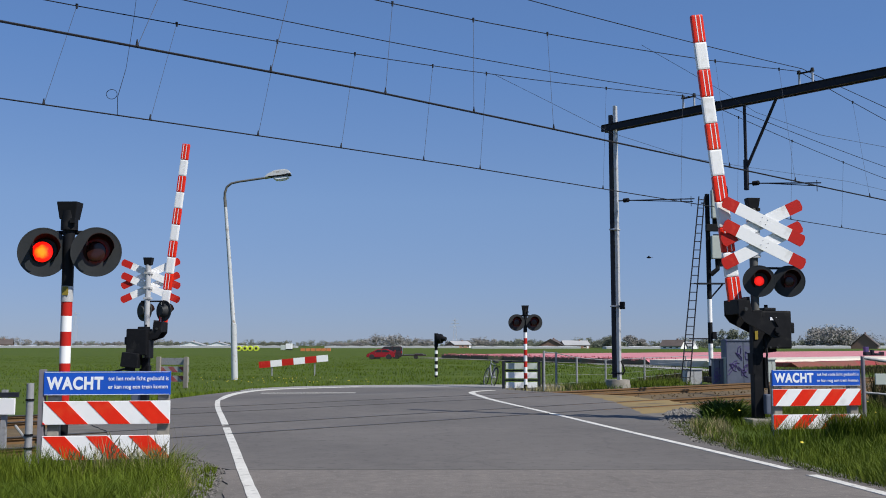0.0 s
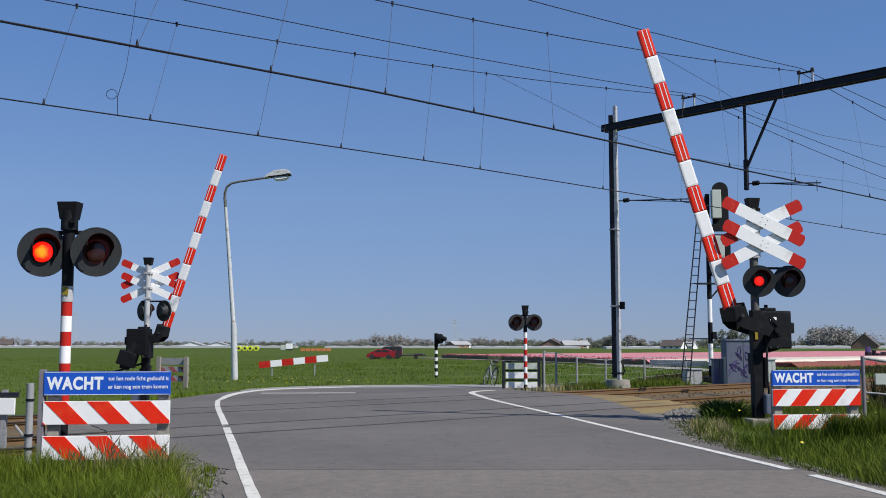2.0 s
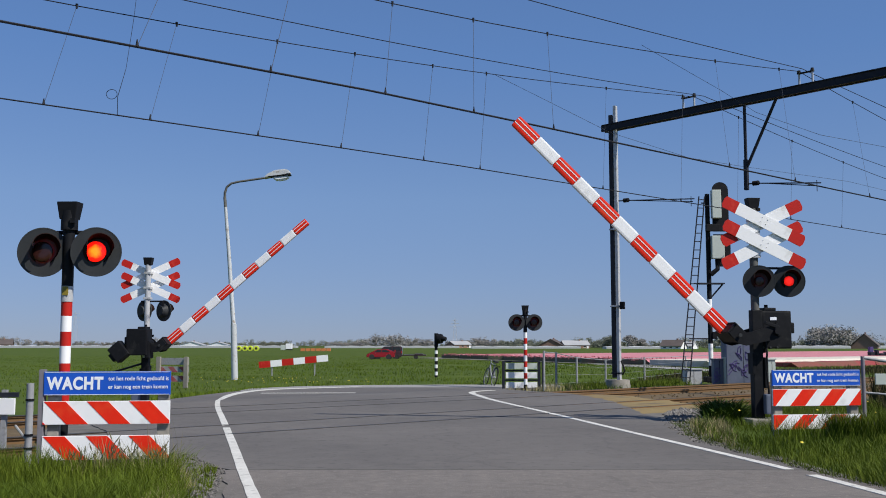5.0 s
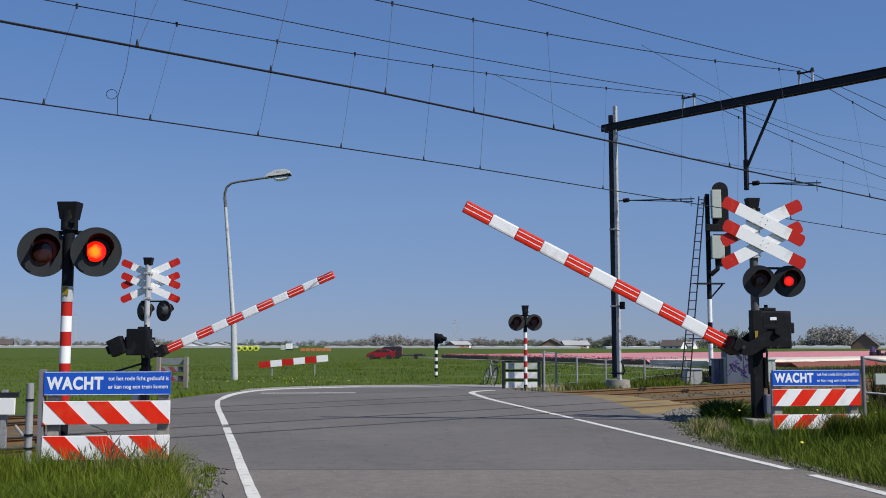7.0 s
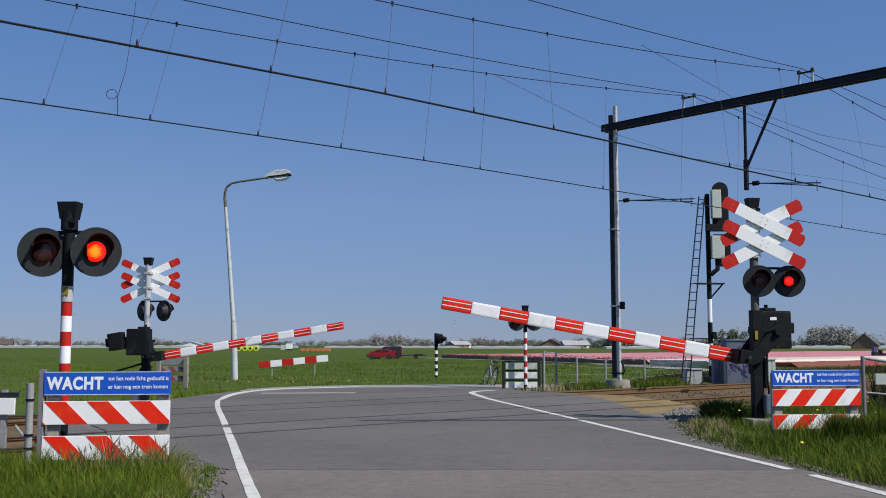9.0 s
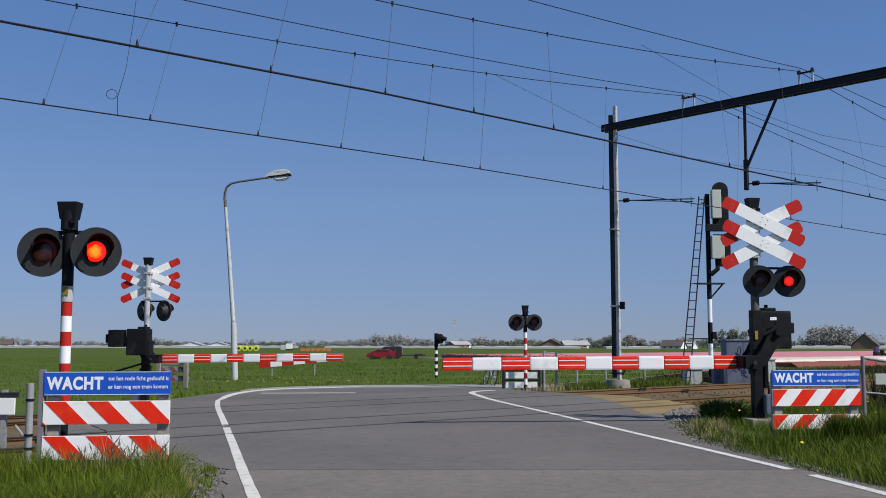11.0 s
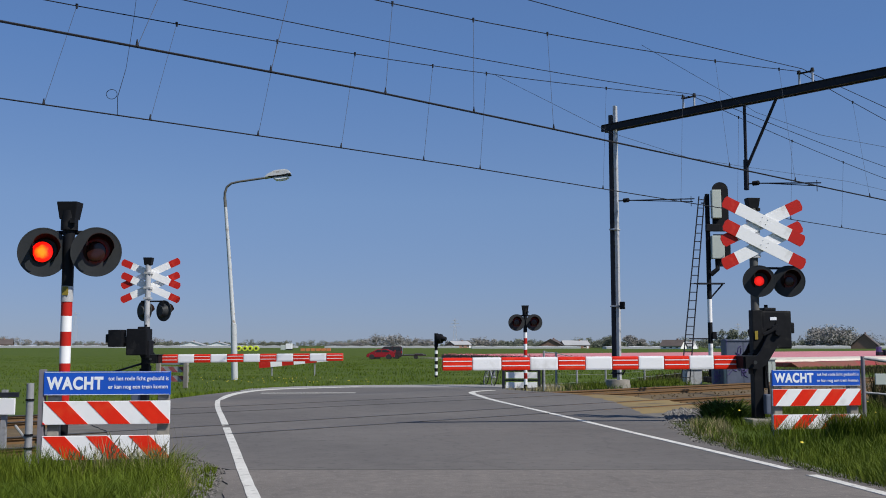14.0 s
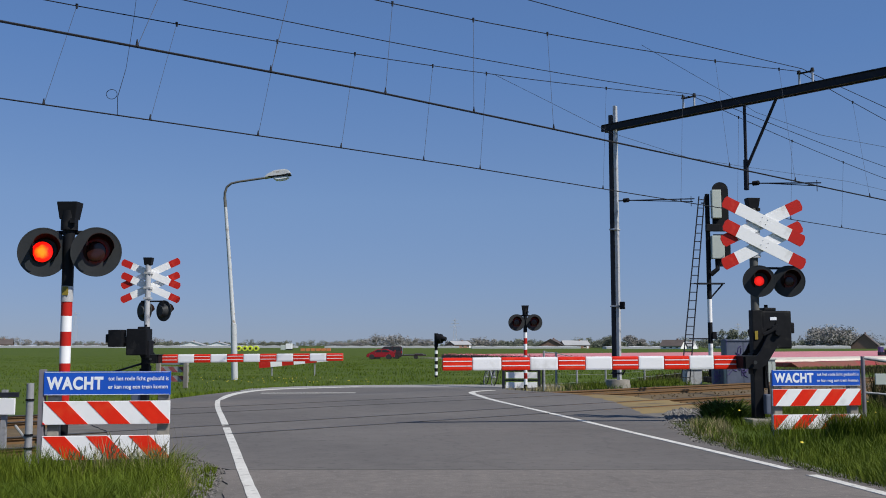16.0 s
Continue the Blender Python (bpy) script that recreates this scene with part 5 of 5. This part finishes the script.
farmhouse(50.5, 470, 10, 11, 1.3, 2.7, 72, ROOF_DARK, BRICK, "far farmhouse with a dark tiled roof")
farmhouse(60.5, 470, 12, 8, 1.5, 1.8, 10, ROOF_GREY, BRICK, "far low barn with a grey roof", "barn")
farmhouse(88.0, 390, 8, 7, 1.1, 2.1, -30, ROOF_DARK, WHITE, "far house with dark roof and white gable")
farmhouse(94.5, 395, 6, 6, 1.0, 1.6, -30, ROOF_GREY, WHITE, "far small house with white gable")
farmhouse(169.5, 410, 8, 10, 1.2, 4.6, 62, ROOF_DARK, BRICK, "far barn with a steep dark pyramid roof", "barn")
farmhouse(-137, 560, 9, 12, 1.6, 1.6, 88, ROOF_GREY, WHITE, "far white shed with a pale roof", "barn")
farmhouse(-123, 560, 7, 11, 1.6, 1.4, 88, ROOF_GREY, WHITE, "far white shed with a grey roof", "barn")
farmhouse(-235, 540, 14, 10, 1.8, 2.5, 20, ROOF_DARK, BRICK, "far farm with a dark roof")
farmhouse(8, 520, 10, 8, 1.7, 1.5, 30, ROOF_GREY, BRICK, "far low farm building", "barn")


def glasshouse(x0, x1, y, h, label):
    t = thing("glasshouse", pose(x0, y, -0.3), label, "glasshouse", "far glasshouses")
    w = x1 - x0
    k = max(3, int(w / 8))
    part("wall", boxed(B(), (w / 2, 5, h * 0.4), (w, 10, h * 0.8)), STEEL_PALE, t)
    for i in range(k):
        part("roof_bay", prism(B(), [(i * w / k, h * 0.8), ((i + 1) * w / k, h * 0.8), ((i + 0.5) * w / k, h)], 0, 10), WHITE, t)


glasshouse(-250, -75, 520, 1.3, "long pale glasshouses far across the meadow")
glasshouse(-58, 8, 500, 1.2, "long pale glasshouses behind the meadow")
glasshouse(12, 58, 430, 1.2, "low white glasshouses behind the tulip fields")
glasshouse(64, 100, 400, 1.1, "low pale glasshouses behind the tulip fields")
glasshouse(120, 250, 440, 1.3, "low white glasshouses beside the far trees")


def pylon(x, y, h, label):
    t = thing("power_pylon", pose(x, y, -0.3), label, "power pylon", "power pylons")
    for sx in (-1, 1):
        for sy in (-1, 1):
            part("leg", rod(B(), (sx * h * 0.09, sy * h * 0.09, 0), (sx * 0.4, sy * 0.4, h), 0.11, seg=5), STEEL_PALE, t)
    for i in range(8):
        z0, z1 = h * i / 8, h * (i + 1) / 8
        w0, w1 = h * 0.09 * (1 - i / 8) + 0.3, h * 0.09 * (1 - (i + 1) / 8) + 0.3
        part("brace", rod(B(), (-w0, -w0, z0), (w1, -w1, z1), 0.06, seg=4), STEEL_PALE, t)
        part("brace", rod(B(), (w0, -w0, z0), (-w1, -w1, z1), 0.06, seg=4), STEEL_PALE, t)
    for z, w in ((0.7, 0.2), (0.82, 0.15), (0.94, 0.11)):
        part("cross_arm", boxed(B(), (0, 0, h * z), (h * w * 2, 0.3, 0.35)), STEEL_PALE, t)


pylon(11.5, 980, 27, "far steel lattice power pylon")
pylon(347, 1200, 27, "far steel lattice power pylon beyond the trees")
pylon(-469, 1300, 44, "far steel lattice power pylon over the meadow")


# ---- grass, weeds and stones ----
def inside(x, y, poly):
    c = False
    for i in range(len(poly)):
        (x0, y0), (x1, y1) = poly[i - 1], poly[i]
        if (y0 > y) != (y1 > y) and x < (x1 - x0) * (y - y0) / (y1 - y0) + x0:
            c = not c
    return c


def blades(name, poly, count, h0, h1, width, mat, label, seed, base=None, lean=0.35, clump=0.8, curve=True, fade=None, edge=0.0):
    """Blades of grass in clumps over an area; each one bends over."""
    rnd = random.Random(seed)
    xs, ys = [p[0] for p in poly], [p[1] for p in poly]
    verts, faces = [], []
    made = tries = 0
    while made < count and tries < count * 8:
        tries += 1
        x, y = rnd.uniform(min(xs), max(xs)), rnd.uniform(min(ys), max(ys))
        if not inside(x, y, poly):
            continue
        d = noise.noise((x * clump, y * clump, seed))
        if rnd.random() > 0.6 + d:
            continue
        far = 1.0
        if fade:
            k = (y - fade[0]) / (fade[1] - fade[0])
            if rnd.random() < k:
                continue
            far = 1 + 1.5 * max(0, k)
        h = rnd.uniform(h0, h1) * (1 + 0.6 * d) * (1 + edge * noise.noise((x * 0.9, y * 0.9, seed + 3)))
        z = land(rail_n(x, y)) - 0.045 if base is None else base
        a = rnd.uniform(0, 2 * math.pi)
        ux, uy = math.cos(a) * width * far * rnd.uniform(0.6, 1.3), math.sin(a) * width * far * rnd.uniform(0.6, 1.3)
        b = rnd.uniform(0, 2 * math.pi)
        l = h * lean * rnd.uniform(0.2, 1.6)
        lx, ly = math.cos(b) * l, math.sin(b) * l
        i = len(verts)
        if curve:
            verts += [(x - ux, y - uy, z), (x + ux, y + uy, z), (x + lx * 0.35 + ux * 0.7, y + ly * 0.35 + uy * 0.7, z + h * 0.6), (x + lx * 0.35 - ux * 0.7, y + ly * 0.35 - uy * 0.7, z + h * 0.6), (x + lx, y + ly, z + h)]
            faces += [(i, i + 1, i + 2, i + 3), (i + 3, i + 2, i + 4)]
        else:
            verts += [(x - ux, y - uy, z), (x + ux, y + uy, z), (x + lx, y + ly, z + h)]
            faces.append((i, i + 1, i + 2))
        made += 1
    me = bpy.data.meshes.new(name)
    me.from_pydata(verts, [], faces)
    me.materials.append(mat)
    return tagged(new(name, me), label, "grass", "grass", "stuff")


LEFT_VERGE = [(-9.5, 6.5), (-1.8, 6.5), (-2.02, 8.3), (-2.55, 9.8), (-3.2, 11.1), (-4.9, 12.4), (-7.5, 10.2), (-9.5, 8.6)]
RIGHT_VERGE = [(4.05, 6.5), (3.88, 8.7), (3.68, 10.4), (3.5, 12.6), (3.62, 14.6), (4.0, 16.4), (4.9, 17.5), (5.6, 19.0), (7.0, 20.6), (13, 25.6), (16, 24), (12, 14), (8, 6.5)]
blades("grass", LEFT_VERGE, 60000, 0.09, 0.25, 0.0032, BLADE, "lush green grass on the verge before the fence", 21, lean=0.7, edge=0.7)
blades("tall_grass", [(-4.3, 8.8), (-2.5, 8.8), (-2.55, 9.6), (-4.3, 9.6)], 3200, 0.18, 0.36, 0.004, BLADE, "tall grass in front of the warning planks", 22)
blades("seeding_grass", [(-3.4, 9.3), (-2.4, 9.3), (-2.4, 9.56), (-3.4, 9.56)], 110, 0.35, 0.55, 0.003, STRAW, "thin seeding grass stalks before the planks", 23, clump=3)
blades("grass", RIGHT_VERGE, 80000, 0.07, 0.23, 0.0038, BLADE, "lush green grass on the verge beside the track", 24, lean=0.7, edge=0.7)
blades("tall_grass", [(4.2, 13.0), (6.4, 13.0), (6.4, 13.45), (4.9, 13.45), (4.2, 13.3)], 900, 0.15, 0.32, 0.005, BLADE, "tall grass in front of the striped planks", 25)
blades("tall_grass", [(5.4, 11.6), (8.2, 11.6), (8.2, 14.5), (5.7, 14.5)], 2600, 0.25, 0.45, 0.006, BLADE, "tall grass bank beside the warning sign", 33)
blades("weed_clump", [(4.3, 16.9), (4.95, 16.8), (5.05, 17.4), (4.5, 17.6)], 900, 0.14, 0.42, 0.024, WEED, lean=0.9, label="dark green weeds beside the barrier", seed=26)
blades("dry_grass", [(3.5, 12.4), (3.9, 13.6), (4.5, 16.4), (4.0, 16.6), (3.6, 15.0)], 900, 0.06, 0.18, 0.005, STRAW, "dry yellow grass beside the gravel", 27)
blades("dry_grass", [(-2.5, 7), (-1.9, 7), (-2.3, 9.8), (-3.0, 11.2), (-3.6, 11.4)], 1600, 0.06, 0.16, 0.005, STRAW, "dry grass along the soil strip", 28)
blades("tall_grass", [(7.6, 17.5), (10, 17.0), (17, 23.5), (16, 28.0), (12.0, 25.0), (9.2, 22.4)], 6500, 0.35, 0.75, 0.011, SCRUB, "tall rough grass bank beside the railway", 34)
blades("dry_grass", [(8.2, 18.5), (10, 18.0), (16, 24.0), (14, 26.5), (9.2, 22.0)], 1300, 0.4, 0.85, 0.006, STRAW, "dry stalks in the rough grass bank", 35)
blades("dry_grass", [rail_xy(-15, -2.8), rail_xy(-8.7, -2.8), rail_xy(-7.2, 2.2), rail_xy(-15, 2.2)], 1500, 0.08, 0.25, 0.006, STRAW, "dry grass growing in the ballast", 36, base=-0.14)
blades("grass", [(-1.7, 6.8), (-1.95, 8.6), (-2.25, 10.3), (-2.85, 11.8), (-4.1, 13.2), (-4.6, 12.8), (-3.3, 11.3), (-2.5, 9.8), (-2.1, 8.2)], 6500, 0.03, 0.11, 0.005, BLADE, "short ragged grass at the asphalt edge", 37, clump=2.5)
blades("tall_grass", [(4.95, 13.1), (6.3, 13.1), (6.3, 13.46), (5.1, 13.46)], 9000, 0.26, 0.5, 0.007, BLADE, "tall grass leaning over the lower striped plank", 38)
blades("grass", [(3.75, 9.2), (3.42, 12.6), (3.4, 14.4), (3.7, 16.6), (4.3, 17.0), (3.9, 14.5), (3.8, 12.0)], 3600, 0.03, 0.1, 0.005, BLADE, "short ragged grass on the gravel strip", 45, clump=2.5, lean=0.9)
FIELD = [(-30, 27), (-8.2, 26.5), (-7.2, 31), (-6.4, 34.4), (-5.6, 36.6), (0, 38.1), (4.4, 38.2), (4.3, 33), (7, 36.5), (9.0, 39), (30, 60), (45, 150), (-75, 150), (-45, 60)]
blades("meadow_grass", FIELD, 70000, 0.05, 0.12, 0.016, MEADOW, "short meadow grass beyond the crossing", 29, curve=False, clump=0.35, fade=(35, 150))
blades("ditch_scrub", [rail_xy(16, 9), rail_xy(24, 9), rail_xy(75, 15), rail_xy(75, 18.5), rail_xy(30, 17)], 9000, 0.1, 0.3, 0.03, SCRUB, "olive-brown scrub along the ditch before the tulips", 40, curve=False)
blades("meadow_fringe", [(-7.9, 26.5), (-6.7, 31), (-6.0, 34.3), (-5.3, 36.8), (0, 38.0), (4.2, 38.1), (4.2, 38.7), (0, 38.8), (-6.2, 37.4), (-7.6, 32), (-9, 26.5)], 5000, 0.06, 0.16, 0.014, MEADOW, "ragged grass fringe along the far road edge", 30, curve=False)
blades("fence_grass", [(3.4, 31.0), (4.2, 30.6), (7.4, 34.2), (8.8, 36), (8.4, 38.6), (4.2, 34)], 5000, 0.08, 0.28, 0.012, BLADE, "rough grass below the wire fence", 31, curve=False)
blades("dry_fringe", [(1.8, 30.6), (3.3, 30.3), (4.6, 31.4), (4.0, 32.2), (1.9, 31.6)], 900, 0.08, 0.3, 0.01, STRAW, "dry grass below the far board fence", 32, curve=False)


def flowers(name, poly, count, r, h, mat, label, seed):
    rnd = random.Random(seed)
    xs, ys = [p[0] for p in poly], [p[1] for p in poly]
    bm = B()
    made = 0
    while made < count:
        x, y = rnd.uniform(min(xs), max(xs)), rnd.uniform(min(ys), max(ys))
        if not inside(x, y, poly) or noise.noise((x * 0.5, y * 0.5, seed)) < rnd.uniform(-0.6, 0.3):
            continue
        z = land(rail_n(x, y)) + rnd.uniform(0.5, 1) * h
        c = bm.verts.new((x, y - 0.004, z + r * 0.3))
        k = [bm.verts.new((x + r * math.cos(q), y + r * math.sin(q) * 0.6, z + r * 0.5 * math.sin(q))) for q in (0, 1.05, 2.1, 3.14, 4.2, 5.2)]
        for i in range(6):
            bm.faces.new((k[i], k[(i + 1) % 6], c))
        made += 1
    single(name, bm, mat, Matrix(), label, "flowers", "wild flowers", "stuff")


flowers("dandelions", [(-12, 38.0), (-6.2, 37.6), (-2.5, 38.4), (-2.0, 41), (-8, 45), (-13, 42)], 60, 0.024, 0.12, DANDELION, "yellow dandelions scattered in the meadow edge", 41)
def seed_stalks(poly, count, h0, h1, label, seed):
    """Thin bending stalks, each with a slim ear."""
    rnd = random.Random(seed)
    bm = B()
    xs, ys = [p[0] for p in poly], [p[1] for p in poly]
    for _ in range(count):
        x, y = rnd.uniform(min(xs), max(xs)), rnd.uniform(min(ys), max(ys))
        h = rnd.uniform(h0, h1)
        a = rnd.uniform(-0.35, 0.5)
        p = [Vector((x, y, -0.03)), Vector((x + a * h * 0.15, y, h * 0.5)), Vector((x + a * h * 0.45, y - 0.02, h * 0.82)), Vector((x + a * h * 0.8, y - 0.03, h * 1.05))]
        path_tube(bm, p[:3], 0.0016, 3)
        path_tube(bm, [p[2], p[2].lerp(p[3], 0.4), p[3]], [0.002, 0.007, 0.0015], 5)
    single("seeding_grass", bm, EAR, Matrix(), label, "grass", "grass", "stuff")


seed_stalks([(-3.55, 9.45), (-2.55, 9.7)], 90, 0.18, 0.34, "pale seeding grass ears before the planks", 61)
seed_stalks([(-3.2, 9.4), (-2.55, 9.8)], 14, 0.26, 0.42, "tall seeding grass ears beside the planks", 62)
seed_stalks([(4.6, 13.1), (5.6, 13.4)], 60, 0.2, 0.42, "seeding grass ears before the striped plank", 63)
flowers("dandelions", LEFT_VERGE, 14, 0.018, 0.25, YELLOW, "yellow dandelions in the verge grass", 42)
flowers("dandelions", RIGHT_VERGE, 30, 0.02, 0.25, YELLOW, "yellow dandelions in the verge grass beside the track", 43)
flowers("seed_heads", LEFT_VERGE, 14, 0.024, 0.3, LETTER, "white dandelion seed heads in the verge grass", 44)


def stones(name, poly, count, r0, r1, mat, label, seed, z0):
    rnd = random.Random(seed)
    xs, ys = [p[0] for p in poly], [p[1] for p in poly]
    verts, faces = [], []
    made = 0
    while made < count:
        x, y = rnd.uniform(min(xs), max(xs)), rnd.uniform(min(ys), max(ys))
        if not inside(x, y, poly):
            continue
        r = rnd.uniform(r0, r1)
        i = len(verts)
        for dx, dy, dz in ((1, 0, 0), (-1, 0, 0), (0, 1, 0), (0, -1, 0), (0, 0, 1), (0, 0, -1)):
            k = r * rnd.uniform(0.6, 1.2)
            verts.append((x + dx * k + rnd.uniform(-r, r) * 0.3, y + dy * k + rnd.uniform(-r, r) * 0.3, z0 + r * 0.3 + dz * k * 0.8))
        for a, b, c in ((0, 2, 4), (2, 1, 4), (1, 3, 4), (3, 0, 4), (2, 0, 5), (1, 2, 5), (3, 1, 5), (0, 3, 5)):
            faces.append((i + a, i + b, i + c))
        made += 1
    me = bpy.data.meshes.new(name)
    me.from_pydata(verts, [], faces)
    me.materials.append(mat)
    tagged(new(name, me), label, "gravel", "gravel", "stuff")


stones("gravel", [(3.95, 8.0), (3.62, 10.6), (3.28, 13.4), (3.35, 15.2), (3.6, 17.2), (4.3, 17.2), (3.9, 14.5), (3.75, 12.4), (4.0, 9.0)], 800, 0.006, 0.024, STONE, "fine loose gravel between asphalt and grass", 55, -0.008)
stones("gravel", [(3.75, 17.0), (4.0, 18.6), (4.6, 20.0), (5.5, 20.0), (5.0, 18.4), (4.3, 16.8)], 900, 0.025, 0.06, STONE, "loose grey gravel beside the track", 51, -0.01)
stones("gravel", [(-1.6, 7), (-2.2, 10.4), (-3.0, 12), (-4.2, 13.2), (-3.3, 11.3), (-2.5, 9.6), (-2.2, 7)], 2200, 0.004, 0.02, STONE, "small grey stones at the road's edge", 52, 0.0)
bal = [rail_xy(4, -2.6), rail_xy(30, -2.6), rail_xy(30, 6.8), rail_xy(9, 6.8)]
stones("ballast_stones", bal, 1500, 0.02, 0.04, BALLAST, "loose brown ballast stones between the sleepers", 53, -0.1)
bal = [rail_xy(-16, -2.4), rail_xy(-8.6, -2.4), rail_xy(-6.5, 6.6), rail_xy(-16, 6.6)]
stones("ballast_stones", bal, 2500, 0.025, 0.06, BALLAST, "loose brown ballast stones beside the road", 54, -0.12)

# ---- what crosses the fields ----
machine = thing("field_machine", pose(43.1, 104, -0.25), "small dark blue field machine among the tulips", "field machine")
part("chassis", boxed(B(), (0, 0, 0.55), (0.45, 0.8, 0.5), bevel=0.05), STEEL_DARK, machine)
part("cab", boxed(B(), (-0.05, 0, 1.05), (0.36, 0.6, 0.55), bevel=0.06), PAINT_TAG, machine)
for x in (-0.2, 0.25):
    for y in (-0.4, 0.4):
        part("wheel", rod(B(), (x, y - 0.06, 0.22), (x, y + 0.06, 0.22), 0.22, seg=14), RUBBER, machine)
for x, z, w, h, mat in ((0.55, 0.75, 0.22, 0.5, STEEL_DARK), (1.05, 0.5, 0.5, 0.34, STEEL_DARK), (1.5, 0.62, 0.3, 0.42, CAR_DARK)):
    part("implement", boxed(B(), (x, 0, z), (w, 0.7, h), bevel=0.05), mat, machine)
part("drawbar", rod(B(), (0.2, 0, 0.45), (1.7, 0, 0.45), 0.05, seg=8), STEEL_DARK, machine)
for y in (-0.4, 0.4):
    part("wheel", rod(B(), (1.1, y - 0.06, 0.22), (1.1, y + 0.06, 0.22), 0.22, seg=14), RUBBER, machine)
def small_bird(m, label):
    t = thing("bird", m @ Matrix.Scale(0.6, 4), label, "bird", "birds over the crossing")
    bm = B()
    bmesh.ops.create_uvsphere(bm, u_segments=10, v_segments=8, radius=1.0)
    for v in bm.verts:
        v.co = Vector((v.co.x * 0.1, v.co.y * 0.032, v.co.z * 0.034))
    part("body", bm, BLACK, t, smooth=True)
    for sgn in (-1, 1):
        bm = prism(B(), [(0.045, 0.0), (0.0, 0.09), (-0.05, 0.15), (-0.03, 0.07), (-0.04, 0.0)], -0.003, 0.003)
        part("wing", bm, BLACK, t, at=pose(0.01, sgn * 0.02, 0.01, -sgn * 65, 0, 0))
    part("tail", prism(B(), [(-0.09, 0.0), (-0.16, 0.025), (-0.16, -0.025)], -0.003, 0.003), BLACK, t, at=pose(0, 0, 0, 90, 0, 0))
    return t


bird = small_bird(pose(5.08, 25, 3.4), "small dark bird flying over the crossing")
far_bird = small_bird(pose(-40, 180, 30), "small dark bird darting over the meadow")


# ---- what moves ----
def swing(arm, rows):
    base = arm.matrix_basis.translation.copy()
    walk(arm, [(t, pose(base.x, base.y, base.z, 0, a, 0)) for t, a in rows])


def motions():
    swing(right_gate[1], [(0.0, 83.5), (1.1, 83.5), (1.25, 82.6), (1.5, 79.5), (2.0, 73.2), (2.5, 68.2), (3.0, 63.3), (3.5, 58.6), (4.0, 53.9), (4.6, 48.3), (5.2, 42.8), (5.8, 37.5), (6.5, 31.4), (7.0, 27.05), (7.5, 22.8), (8.0, 18.6), (8.5, 14.5), (9.0, 10.05), (9.5, 6.0), (9.9, 3.2), (10.3, 1.1), (10.7, 0.0), (11.0, -0.3), (16.0, -0.3)])
    swing(left_gate[1], [(0.0, 83.8), (1.1, 83.8), (1.25, 82.8), (1.5, 79.0), (2.0, 72.4), (2.5, 66.6), (3.0, 60.9), (3.5, 55.2), (4.0, 50.2), (4.6, 44.5), (5.2, 39.1), (5.8, 33.9), (6.5, 28.0), (7.0, 24.0), (7.5, 20.2), (8.0, 16.5), (8.5, 12.9), (9.0, 9.4), (9.5, 6.0), (9.9, 3.6), (10.3, 1.7), (10.7, 0.8), (11.0, 0.6), (16.0, 0.6)])
    for pair in ((near_light[1], near_light[2]), (right_gate[2], right_gate[3])):
        for k, (head, lens) in enumerate(pair):
            flash(lens, k)
    walk(machine, [(0.0, pose(43.1, 104, -0.25)), (8.0, pose(43.85, 104, -0.25)), (16.0, pose(44.6, 104, -0.25))])
    walk(bird, [(0.0, pose(5.08, 25, 3.4, 0, 0, 160)), (0.5, pose(3.7, 25, 3.5, 0, 0, 170)), (1.0, pose(2.5, 25, 3.03, 0, 0, 180)), (1.4, pose(1.5, 25, 4.45, 0, 0, 185)), (1.8, pose(0.6, 22, 11.5, 0, 0, 190)), (3.0, pose(-3.0, 8, 16.0, 0, 0, 200)), (16.0, pose(-60.0, -80, 30.0, 0, 0, 210))])
    walk(far_bird, [(0.0, pose(-60, 330, 45, 0, 0, 300)), (2.0, pose(-30, 160, 26, 0, 0, 300)), (2.6, pose(-8, 60, 7, 0, 0, 300)), (3.0, pose(-1.64, 27, 2.5, 0, 0, 330)), (3.4, pose(0.21, 27, 3.4, 0, 0, 20)), (3.8, pose(5, 60, 9, 0, 0, 50)), (4.4, pose(16, 140, 24, 0, 0, 60)), (16.0, pose(150, 700, 120, 0, 0, 60))])


def flash(lens, k):
    """The lens turns over between its lit and its dark side at each change."""
    p = lens.matrix_basis.translation.copy()
    turned = 180.0 * k
    rows = [(0.0, pose(p.x, p.y, p.z, 0, 0, turned))]
    for t in CHANGES:
        for i in range(3):
            rows.append((t + (i - 1) / 30, pose(p.x, p.y, p.z, 0, 0, turned + 60 * i)))
        turned += 180.0
        rows.append((t + 2 / 30, pose(p.x, p.y, p.z, 0, 0, turned)))
    rows.append((16.0, pose(p.x, p.y, p.z, 0, 0, turned)))
    walk(lens, rows)


# when the second lamp of each pair lights and goes out
LIT = {0: 0.35, 1: 0.92, 2: 1.65, 3: 2.35, 4: 2.92, 9: 6.25, 10: 6.92, 11: 7.57, 17: 11.57, 18: 12.15, 19: 12.86, 20: 13.58, 22: 14.85, 23: 15.42}
OUT = {0: 0.65, 1: 1.3, 2: 1.92, 3: 2.57, 9: 6.56, 10: 7.2, 12: 8.58, 17: 11.85, 18: 12.43, 22: 15.15, 23: 15.75}
CHANGES = [t for k in range(24) for t in (LIT.get(k, 0.345 + 0.6565 * k), OUT.get(k, 0.645 + 0.6565 * k))]
motions()
